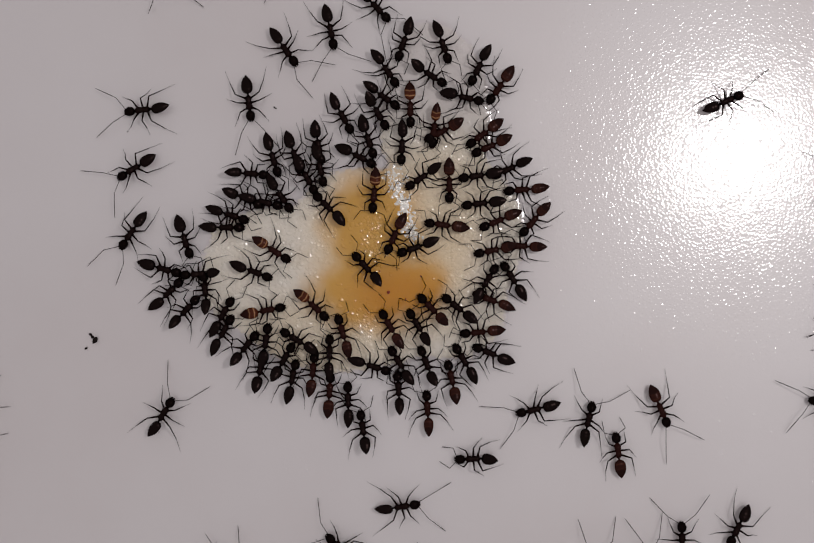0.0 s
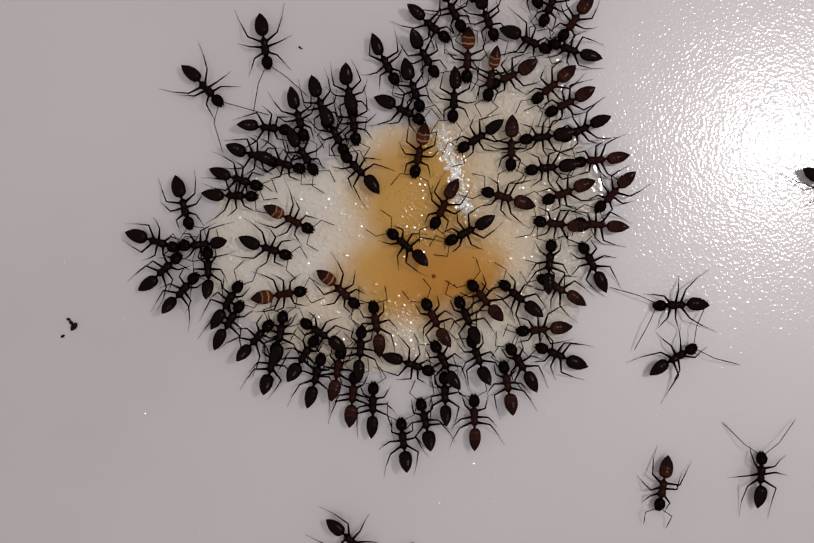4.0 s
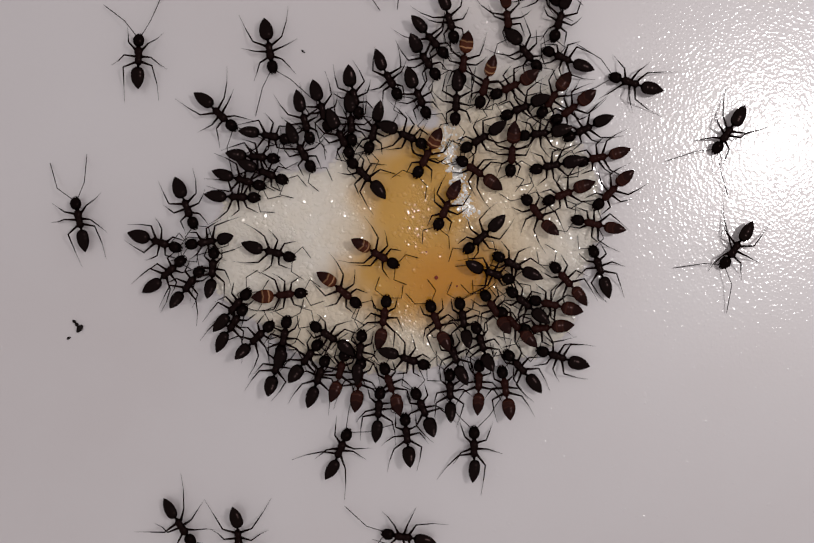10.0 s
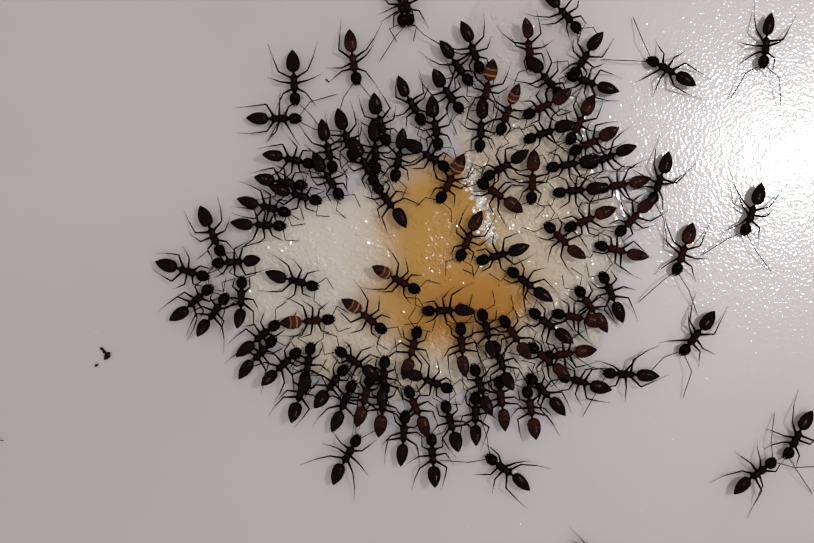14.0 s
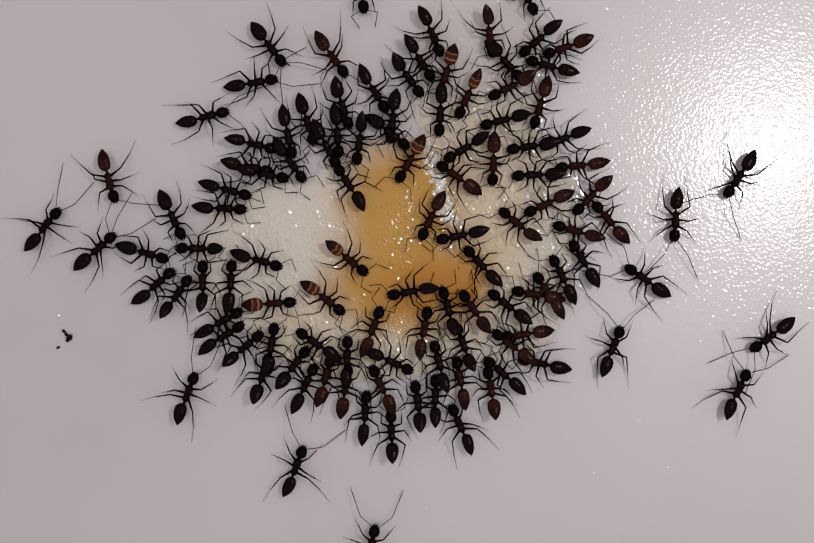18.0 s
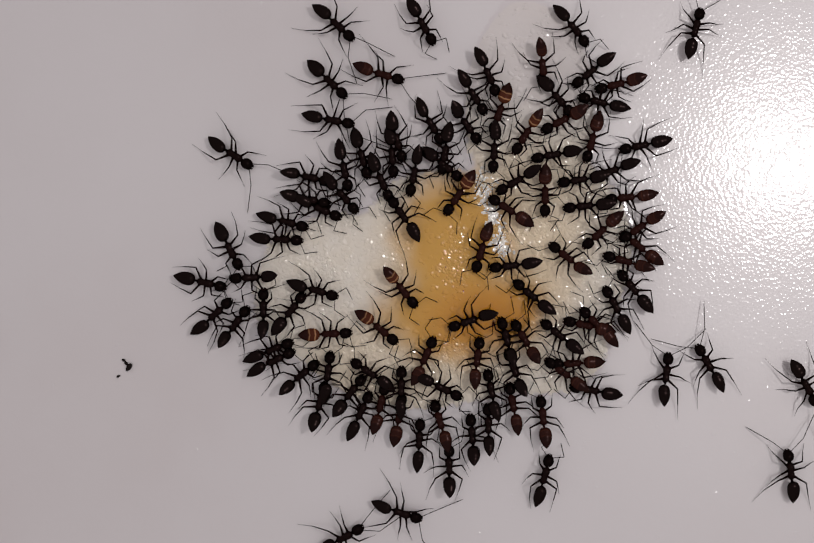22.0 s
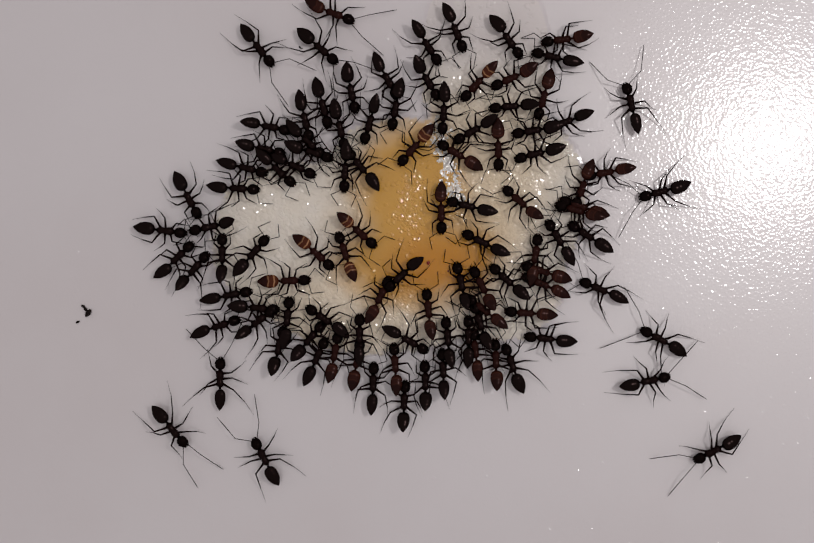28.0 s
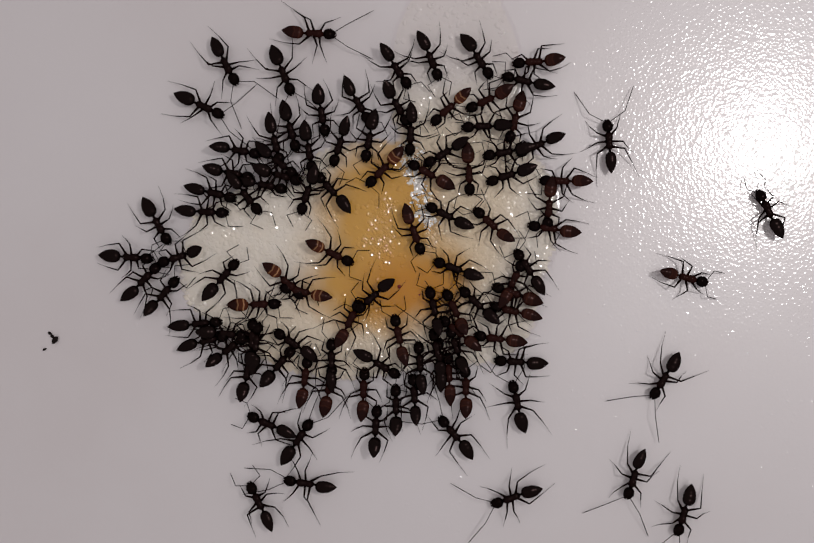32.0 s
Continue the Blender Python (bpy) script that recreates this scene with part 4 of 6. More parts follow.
    feed("dark", (0, 7.24, 12.01, -106), (1.5, 7.03, 11.96, -106), (4.5, 7.03, 12.05, -119), (6.5, 6.78, 12.11, -130), (7.5, 6.79, 11.67, -135), (10.5, 6.91, 11.74, -142), (14.5, 6.85, 11.78, -140), (16.5, 6.83, 11.82, -139), (25, 6.90, 11.67, -143), (26.5, 6.91, 11.75, -145), (28.5, 6.63, 12.30, -146), (32, 6.71, 12.25, -148))
    feed("brown", (0, 11.94, 5.58, 94), (1, 11.91, 5.29, 94), (2, 11.72, 5.35, 94), (4.5, 11.68, 5.30, 98), (6.5, 11.91, 5.42, 101), (8.5, 11.76, 5.53, 104), (13, 11.74, 5.65, 101), (14.5, 11.65, 5.51, 100), (16.5, 11.65, 5.67, 98), (20, 11.71, 5.70, 96), (23.5, 11.59, 5.62, 96), (24, 11.82, 5.77, 96), (27, 11.68, 5.66, 96), (27.38, 10.05, 11.48, 54), (27.77, 8.43, 17.29, 12), (28.17, 8.57, 24.55, 0), (32, 8.57, 24.55, 0))
    feed("dark", (0, 9.05, 4.71, 95), (2.5, 8.98, 4.89, 95), (4.5, 8.99, 4.85, 97), (9, 9.13, 5.07, 101), (16.5, 9.24, 5.21, 92), (18.5, 9.18, 5.10, 91), (23.5, 9.21, 5.23, 97), (26.5, 9.02, 5.43, 101), (28.5, 9.00, 5.21, 104), (32, 8.99, 5.25, 107))
    feed("brown", (0, 10.11, 3.61, 113), (1.5, 9.87, 3.62, 113), (4.5, 9.84, 3.58, 113), (16.5, 9.74, 3.66, 114), (19, 9.74, 3.60, 119), (20.5, 9.87, 3.92, 126), (22, 9.90, 3.87, 133), (24.5, 10.25, 3.87, 144), (25.5, 10.15, 3.88, 149), (28.5, 11.57, 3.52, 163), (29.5, 11.63, 3.63, 168), (30, 11.42, 3.50, 170), (30.5, 11.18, 3.57, 173), (31, 11.18, 3.83, 175), (32, 10.96, 3.70, 175))
    feed("brown", (0, 12.44, 3.72, 139), (1, 12.35, 3.77, 139), (4.5, 12.40, 3.67, 137), (6.5, 12.20, 3.92, 136), (13, 12.33, 3.82, 136), (14.5, 12.25, 3.93, 137), (16.5, 12.11, 4.25, 138), (19, 12.23, 4.09, 135), (22.5, 12.23, 4.07, 122), (23, 12.01, 4.21, 120), (24.5, 11.85, 4.25, 114), (25, 11.70, 4.39, 112), (26, 11.15, 5.12, 108), (26.5, 11.25, 4.82, 106), (28.5, 13.40, 4.07, 99), (29, 13.36, 4.14, 97), (29.5, 12.99, 4.37, 95), (30, 13.02, 4.47, 93), (30.5, 12.82, 4.49, 91), (31, 12.22, 4.76, 89), (32, 12.17, 4.75, 89))
    feed("brown", (0, 9.80, 1.55, 102), (1.5, 9.76, 1.48, 102), (2, 9.87, 1.62, 102), (3.5, 9.60, 1.88, 88), (4, 9.48, 1.63, 84), (4.5, 9.76, 1.45, 79), (6.5, 9.13, 1.60, 61), (7.5, 8.38, 1.90, 52), (8, 8.14, 1.72, 47), (9, 8.23, 1.85, 38), (10.5, 8.09, 2.03, 40), (12, 8.19, 1.93, 43), (14.5, 8.28, 2.10, 47), (16.5, 8.10, 2.11, 50), (21, 8.06, 1.86, 52), (24, 7.92, 1.80, 51), (26.5, 7.99, 1.72, 50), (28.5, 7.91, 2.08, 49), (32, 7.89, 2.02, 48))
    feed("brown", (0, 11.75, 1.68, 86), (4.5, 11.70, 1.59, 83), (6.5, 11.73, 1.54, 80), (11.5, 11.44, 1.69, 76), (14.5, 11.57, 1.65, 75), (16.5, 11.51, 1.79, 74), (22.5, 11.46, 1.75, 73), (26.5, 11.52, 1.57, 73), (28.5, 11.33, 1.69, 73), (31, 11.39, 1.68, 73), (31.33, 13.75, 0.86, 14), (31.67, 16.09, 0.02, -46), (32, 18.43, -0.82, -105))
    feed("dark", (0, 10.89, -0.86, 31), (1.5, 10.87, -0.92, 31), (2.5, 11.11, -0.84, 30), (4.5, 11.18, -0.93, 26), (9, 11.51, -1.12, 18), (18, 10.46, -1.06, 26), (18.5, 10.69, -1.18, 26), (19, 10.74, -1.17, 26), (22, 10.67, -1.14, 28), (25, 10.61, -0.73, 29), (25.5, 10.45, -0.41, 29), (26.5, 10.35, -0.51, 30), (28.5, 10.01, -0.23, 31), (30.5, 9.98, -0.35, 32), (31, 10.06, -0.55, 32), (32, 9.89, -0.68, 32))
    feed("dark", (0, 8.66, -1.03, -32), (1, 8.57, -0.94, -32), (4.5, 8.57, -0.94, 3), (5.5, 7.87, -1.01, 17), (7.5, 7.63, -1.71, 45), (8, 7.47, -1.55, 52), (8.5, 6.92, -0.95, 59), (9.5, 6.92, -0.96, 65), (10, 6.93, -0.75, 63), (12, 6.96, -0.77, 58), (12.5, 6.77, -0.52, 57), (13.5, 6.57, -0.41, 54), (14, 6.30, -0.34, 53), (14.5, 6.30, -0.41, 51), (16.5, 6.00, -0.12, 46), (18.5, 5.92, -0.32, 43), (21, 5.89, -0.26, 48), (23.5, 5.96, -0.55, 54), (24.5, 6.00, -0.43, 56), (25.5, 5.80, -0.21, 58), (26.5, 5.89, -0.27, 60), (28.5, 5.75, -0.26, 65), (29.5, 5.81, -0.39, 67), (32, 5.83, -0.40, 70))
    feed("dark", (0, 7.22, -2.66, 51), (2, 7.20, -2.65, 51), (4.5, 7.21, -2.66, 51), (6.5, 7.52, -3.04, 50), (10, 7.50, -2.99, 50), (16.5, 7.50, -2.58, 53), (26.5, 7.51, -2.73, 49), (28.5, 7.05, -2.56, 48), (32, 7.00, -2.59, 47))
    feed("brown", (0, 9.56, -2.08, 68), (1.5, 9.45, -2.12, 68), (4.5, 9.50, -2.12, 58), (6.5, 9.77, -1.84, 50), (14.5, 9.76, -1.74, 34), (16.5, 9.69, -1.85, 32), (24.5, 9.65, -2.11, 54), (26.5, 9.65, -2.04, 61), (28.5, 9.21, -2.85, 68), (32, 9.13, -2.84, 77))
    feed("brown", (0, 8.76, -4.06, 95), (1.5, 8.50, -4.12, 95), (4.5, 8.54, -4.16, 96), (6.5, 8.55, -4.06, 96), (14.5, 8.54, -4.03, 98), (16.5, 8.50, -3.90, 99), (24.5, 8.46, -4.05, 90), (25.5, 8.55, -3.91, 89), (28.5, 8.40, -4.35, 85), (31, 8.31, -4.48, 82), (32, 8.23, -4.40, 82))
    feed("brown", (0, 5.43, -2.75, 43), (1.5, 5.27, -2.80, 43), (4.5, 5.26, -2.89, 39), (8, 5.64, -3.34, 33), (10.5, 5.68, -3.45, 32), (14.5, 5.46, -3.42, 33), (16.5, 5.50, -2.94, 34), (23, 5.37, -3.10, 30), (23.5, 5.54, -3.13, 30), (25, 5.52, -3.18, 29), (26.5, 5.70, -3.15, 27), (28.5, 5.50, -3.07, 26), (31, 5.46, -3.16, 24), (32, 5.57, -3.08, 24))
    feed("dark", (0, 4.38, -3.98, 29), (1.5, 4.22, -3.97, 29), (4.5, 4.21, -4.00, 22), (9, 3.77, -4.16, 10), (16.5, 3.81, -2.94, 14), (21.5, 4.18, -3.06, 14), (26.5, 4.31, -2.91, 12), (28.5, 4.19, -2.97, 12), (32, 4.27, -3.02, 11))
    feed("brown", (0, 2.48, -4.00, 29), (4.5, 2.44, -4.09, 28), (6.5, 2.44, -4.17, 26), (9.5, 2.39, -4.18, 23), (16.5, 2.26, -4.03, -7), (19, 2.33, -4.21, -11), (25.5, 2.28, -4.25, 1), (28.5, 2.22, -4.56, 7), (32, 2.22, -4.61, 12))
    feed("brown", (0, -0.87, -4.40, 15), (1, -0.78, -4.30, 15), (4, -0.95, -4.39, 9), (4.5, -0.87, -4.15, 7), (6.5, -1.04, -3.96, 1), (9.5, -0.78, -4.45, -8), (10, -0.85, -3.99, -9), (10.5, -1.09, -4.22, -9), (11, -1.01, -4.41, -10), (11.5, -0.69, -4.47, -11), (12, -0.65, -4.11, -12), (14.5, -0.67, -4.24, -16), (16.5, -0.65, -4.03, -19), (23.5, -0.85, -4.07, -25), (26.5, -0.85, -3.91, -26), (28.5, -0.87, -3.61, -27), (32, -0.91, -3.60, -28))
    feed("dark", (0, 0.59, -6.13, -109), (4.5, 0.55, -6.00, -109), (6.5, 0.04, -5.76, -108), (8.5, 0.16, -5.72, -108), (14.5, 0.09, -5.45, -112), (16.5, 0.17, -5.35, -114), (20.5, 0.09, -5.36, -116), (22, -0.08, -5.22, -117), (23.5, -0.15, -5.26, -118), (24, 0.18, -5.24, -118), (28.5, 0.62, -5.63, -120), (32, 0.64, -5.56, -121))
    feed("dark", (0, -3.72, -4.63, 57), (4.5, -3.74, -4.73, 56), (6.5, -3.43, -4.84, 55), (14.5, -3.44, -4.75, 55), (16.5, -3.39, -4.71, 55), (22, -3.49, -4.79, 55), (23.5, -3.40, -4.85, 55), (25, -3.54, -4.72, 55), (26.5, -3.45, -4.74, 55), (28.5, -3.60, -4.82, 55), (32, -3.65, -4.73, 55))
    feed("dark", (0, -6.32, -4.96, -10), (1, -6.49, -4.99, -10), (4.5, -6.44, -4.96, -10), (6.5, -6.41, -5.13, -11), (14.5, -6.57, -5.16, -10), (16.5, -6.44, -5.03, -10), (20, -6.38, -5.07, -9), (26.5, -6.28, -4.87, -8), (28.5, -6.18, -5.00, -7), (32, -6.24, -4.97, -7))
    feed("dark", (0, -7.90, -5.14, -39), (4.5, -8.02, -5.10, -41), (6.5, -8.21, -5.00, -43), (13, -8.26, -5.00, -46), (16.5, -8.17, -4.98, -48), (22.5, -8.24, -4.97, -50), (25.5, -8.27, -4.82, -51), (26.5, -8.37, -4.86, -51), (28.5, -8.19, -4.99, -52), (32, -8.13, -5.05, -53))
    feed("dark", (0, -6.74, -6.74, -13), (0.5, -6.86, -6.81, -13), (1, -6.96, -6.68, -13), (4.5, -6.96, -6.68, -14), (6.5, -7.01, -6.66, -14), (9.5, -6.90, -6.75, -15), (11, -7.01, -6.63, -16), (14.5, -7.05, -6.75, -17), (16.5, -6.85, -6.71, -18), (18.5, -6.98, -6.75, -18), (20.5, -6.83, -6.86, -17), (22.5, -6.94, -6.69, -16), (26.5, -6.89, -6.63, -15), (28.5, -6.74, -6.69, -14), (32, -6.81, -6.63, -13))
    feed("dark", (0, -5.26, -6.12, -30), (4.5, -5.28, -6.10, -32), (6.5, -5.35, -6.18, -34), (14.5, -5.37, -6.11, -37), (16.5, -5.30, -6.08, -37), (26.5, -5.27, -6.08, -39), (28.5, -5.10, -6.08, -40), (32, -5.14, -6.05, -40))
    feed("dark", (0, -4.58, -7.43, -13), (2, -4.47, -7.30, -13), (4.5, -4.48, -7.30, -15), (6.5, -4.53, -7.33, -17), (14.5, -4.59, -7.23, -23), (16.5, -4.57, -7.26, -25), (26.5, -4.62, -7.24, -25), (29.5, -4.58, -7.26, -24), (31, -4.61, -7.23, -24), (31.5, -4.87, -8.28, 21), (32, -5.12, -9.34, 66))
    feed("brown", (0, -3.13, -7.00, -7), (1.5, -3.20, -7.11, -7), (4.5, -3.25, -6.94, -10), (6.5, -3.32, -6.99, -13), (14.5, -3.35, -6.95, -15), (16.5, -3.34, -6.85, -15), (23, -3.38, -6.86, -13), (23.5, -3.41, -6.86, -12), (24, -3.46, -7.08, -12), (24.5, -3.51, -7.04, -12), (25, -3.47, -6.84, -12), (26, -3.29, -6.70, -11), (26.5, -3.55, -7.11, -11), (28.5, -3.42, -7.03, -10), (32, -3.44, -6.99, -9))
    feed("dark", (0, -1.92, -5.82, -2), (1, -1.92, -5.77, -2), (4.5, -1.93, -5.83, -4), (6.5, -2.18, -6.09, -6), (7.5, -2.07, -5.95, -7), (12, -2.24, -5.94, -6), (14.5, -2.18, -5.94, -4), (16.5, -2.02, -5.76, -3), (21, -2.03, -5.95, -2), (26.5, -2.29, -5.63, -1), (28.5, -1.82, -6.09, -1), (31, -1.92, -6.07, -1), (32, -1.81, -6.00, -1))
    feed("brown", (0, -2.00, -8.41, -5), (1, -2.10, -8.44, -5), (2, -2.14, -8.84, -5), (2.5, -2.21, -8.45, -5), (3.5, -2.37, -8.36, -5), (4.5, -2.32, -8.26, -5), (6.5, -2.16, -7.64, -6), (14.5, -2.30, -7.44, -7), (16.5, -2.16, -7.44, -8), (24.5, -2.29, -7.53, -10), (26.5, -2.25, -7.39, -10), (28.5, -2.11, -7.50, -10), (29.5, -2.18, -7.54, -11), (32, -2.06, -7.47, -11))
    feed("dark", (0, -0.71, -9.08, 0), (2.5, -0.82, -9.10, 0), (3.5, -1.15, -8.97, -1), (4.5, -1.21, -8.92, -2), (6.5, -1.10, -9.18, -4), (14.5, -1.10, -9.06, -5), (16.5, -1.02, -8.95, -5), (21.5, -1.04, -8.99, -4), (28.5, -1.13, -8.86, -3), (31.5, -1.07, -8.84, 12), (32, -5.92, -14.13, 26))
    feed("dark", (0, 0.33, -11.00, 8), (1, 0.20, -10.80, 8), (2, 0.31, -10.98, 8), (6.5, 0.70, -10.79, 7), (9, 0.56, -10.73, 7), (13, 0.70, -10.38, 5), (14.5, 0.58, -10.35, 4), (16.5, 0.57, -10.04, 3), (19, 0.53, -10.15, 2), (20.5, 0.71, -10.68, 1), (22.5, 0.73, -10.50, 0), (24, 0.82, -10.63, -1), (28.5, 0.70, -9.90, -3), (31, 0.76, -9.83, -4), (32, 0.68, -9.91, -4))
    feed("dark", (0, 3.08, -6.50, 30), (2.5, 2.93, -6.43, 29), (4.5, 3.02, -6.43, 27), (6.5, 3.53, -6.13, 24), (8.5, 3.36, -6.05, 22), (14.5, 3.45, -6.36, 17), (16.5, 3.40, -6.04, 15), (24, 3.26, -6.12, 9), (26.5, 3.23, -5.88, 7), (28.5, 3.38, -6.25, 5), (32, 3.36, -6.24, 3))
    feed("dark", (0, 2.77, -8.39, 2), (4.5, 2.85, -8.33, 2), (16.5, 3.03, -8.00, -1), (21, 3.02, -8.14, 0), (28.5, 3.05, -8.08, 2), (32, 3.01, -8.09, 3))
    feed("brown", (0, 4.71, -9.77, 3), (1, 4.65, -9.51, 3), (1.5, 4.56, -9.54, 3), (2, 4.67, -9.68, 3), (4.5, 4.45, -9.52, 1), (9, 4.55, -7.91, -2), (16.5, 4.54, -7.04, 11), (21, 4.52, -6.88, 11), (30, 5.05, -6.89, 4), (32, 5.02, -6.86, 3))
    feed("brown", (0, 6.47, -7.71, 11), (1.5, 6.31, -7.68, 11), (4.5, 6.38, -7.70, 10), (9, 6.13, -7.98, 9), (16.5, 6.27, -7.54, 9), (21.5, 6.28, -7.67, 6), (23.5, 6.09, -7.62, 5), (26.5, 6.24, -7.47, 2), (28.5, 6.14, -7.57, 1), (29.5, 6.14, -7.69, 0), (30.5, 5.95, -7.67, -1), (32, 5.97, -7.66, -1))
    feed("dark", (0, 7.47, -6.42, 29), (1.5, 7.29, -6.49, 29), (4.5, 7.26, -6.50, 33), (9, 7.22, -6.68, 41), (18, 7.20, -6.48, 49), (19, 3.21, -14.40, 53), (19.5, 3.68, -14.65, -15), (20, 4.15, -14.91, -83), (21, 5.60, -11.50, -49), (22, 6.14, -11.07, -16), (23, 10.83, -12.27, -71), (24, 14.39, -14.09, -6), (24.12, 14.74, -16.34, -58), (24.24, 15.09, -18.60, -110), (24.36, 14.80, -20.26, -57), (24.48, 14.51, -21.92, -5), (27.01, 4.75, -21.32, -2), (27.12, 4.72, -19.32, 1), (28, 4.53, -6.13, -1), (28.5, 4.46, -6.07, 0), (32, 4.51, -6.07, 3))
    feed("dark", (0, 9.47, -5.73, 66), (2, 9.47, -5.73, 66), (6.5, 9.53, -5.85, 69), (14.5, 9.43, -5.81, 74), (16.5, 9.46, -5.77, 76), (22, 9.51, -5.71, 79), (23.5, 9.39, -5.84, 80), (25, 9.61, -5.81, 81), (28.5, 9.57, -5.80, 83), (32, 9.42, -5.75, 85))
    feed("dark", (0, 4.87, -6.63, 21), (2, 4.87, -6.63, 21), (6.5, 4.71, -5.36, 20), (8, 4.76, -5.27, 19), (8.5, 4.90, -5.30, 19), (9.5, 4.88, -5.43, 19), (10.5, 4.86, -5.38, 19), (11.5, 4.70, -5.12, 19), (13, 4.69, -5.17, 19), (14.5, 4.63, -5.00, 20), (16.5, 4.77, -4.99, 20), (18.5, 4.80, -4.98, 20), (19.5, 4.86, -4.79, 20), (21, 4.68, -4.81, 20), (30, 5.53, -5.30, 18), (32, 5.59, -5.25, 18))
    feed("brown", (0, 10.55, -21.89, 0), (4.85, 10.55, -21.89, 0), (5.12, 10.43, -17.03, 10), (6, 6.83, -4.16, 45), (9, 6.83, -4.16, 45), (16.5, 7.64, -4.85, 52), (23.5, 7.76, -4.85, 53), (28.5, 5.73, -4.29, 52), (31, 5.79, -4.33, 51), (32, 5.88, -4.19, 51))
    feed("dark", (0, -0.12, 21.98, 180), (5.08, -0.12, 21.98, 180), (5.38, -0.16, 16.63, 176), (6, -1.24, 7.37, 163), (18, -1.22, 7.48, 173), (18.5, -1.22, 7.47, 173), (20.5, -1.17, 7.46, 171), (28.5, -1.12, 7.45, 164), (32, -1.06, 7.44, 162))
    feed("brown", (0, 1.05, -22.04, 0), (5.1, 1.05, -22.04, 0), (5.37, 1.00, -17.03, 4), (6, -0.19, -7.74, 18), (7.5, 0.26, -8.12, 19), (8, -0.07, -7.77, 19), (12.5, -0.29, -7.67, 22), (13.5, -0.26, -7.54, 23), (14.5, -0.08, -7.56, 24), (16.5, 0.16, -7.36, 25), (18, 0.14, -7.34, 26), (18.5, 0.24, -7.64, 25), (19.5, 0.18, -7.83, 23), (21.5, 0.27, -7.80, 18), (23, 0.43, -7.98, 15), (24.5, 0.41, -7.97, 12), (26.5, 0.53, -7.77, 7), (28.5, 0.14, -7.74, 3), (32, 0.01, -7.73, -3))
    feed("brown", (0, 5.80, 21.65, -180), (5.54, 5.80, 21.65, -180), (5.82, 5.82, 16.63, -179), (6, 6.10, 13.90, -170), (16.5, 6.06, 13.64, -173), (19.5, 6.19, 13.53, -173), (22, 6.22, 13.69, -173), (23, 6.17, 13.65, -173), (24, 6.30, 13.56, -173), (25.5, 6.19, 13.43, -173), (26.5, 6.31, 13.47, -173), (27, 6.13, 13.52, -173), (27.05, 6.14, 14.78, -116), (27.11, 6.15, 16.04, -58), (27.16, 6.16, 17.31, -1), (27.54, 6.15, 24.17, 0), (32, 6.15, 24.17, 0))
    feed("dark", (0, -9.35, -4.15, -30), (4, -9.40, -4.20, -31), (9, -9.48, -4.25, -32), (16.5, -9.54, -4.43, -52), (18.5, -9.36, -4.25, -58), (19.5, -9.51, -4.24, -59), (20.5, -9.81, -4.00, -61), (24, -9.84, -4.01, -66), (26.5, -9.85, -3.84, -69), (28.5, -10.73, -5.31, -72), (29, -10.03, -4.82, -73), (29.5, -9.51, -4.42, -74), (32, -9.47, -4.38, -76))
    feed("brown", (0, 34.80, -1.21, 90), (14.64, 34.80, -1.21, 90), (15.18, 25.08, -1.11, 82), (16, 13.44, 2.52, 40), (17.5, 13.46, 1.72, 40), (18, 13.23, 2.20, 40), (18.5, 13.42, 2.17, 42), (19.5, 13.08, 2.62, 45), (28.5, 11.57, 1.88, 72), (32, 11.44, 1.94, 80))
    feed("dark", (0, 11.59, -21.62, 0), (16.2, 11.59, -21.62, 0), (16.45, 11.50, -17.11, 7), (17, 9.56, -9.13, 35), (17.5, 11.50, -0.19, 31), (19, 11.77, -0.14, 30), (20.5, 11.75, -0.10, 33), (31, 12.23, 0.34, 60), (32, 23.85, 2.50, 25))
    feed("dark", (0, -15.42, -22.32, 0), (16.35, -15.42, -22.32, 0), (16.64, -15.65, -17.14, 20), (16.82, -16.61, -15.08, 70), (17, -17.56, -13.01, 120), (17.33, -14.63, -9.16, 68), (17.5, -8.64, -1.66, 42), (19.5, -8.77, -1.31, -38), (31, -8.34, -0.94, -42), (32, -8.34, -0.94, -42))
    feed("dark", (0, -9.43, 22.00, -180), (26.89, -9.43, 22.00, -180), (27.23, -9.29, 15.95, -168), (28, -5.09, 5.41, -107), (31, -5.09, 5.41, -107), (32, -5.09, 5.41, -107))
    feed("dark", (0, -28.44, -3.18, -90), (26.91, -28.44, -3.18, -90), (27.12, -24.73, -3.20, -92), (28, -8.37, -3.84, -96), (31, -8.37, -3.84, -96), (32, -8.37, -3.84, -96))
    feed("brown", (0, 5.42, -22.39, 0), (26.95, 5.42, -22.39, 0), (27.12, 5.51, -19.33, -8), (28, 8.40, -1.32, -9), (31, 8.61, -1.39, -27), (32, 8.61, -1.39, -27))
    feed("banded", (0, 3.88, -21.12, 0), (27.02, 3.88, -21.12, 0), (27.12, 3.68, -19.35, 17), (28, -2.58, -1.09, 19), (31, -3.03, -1.59, 77), (32, -3.03, -1.59, 77))
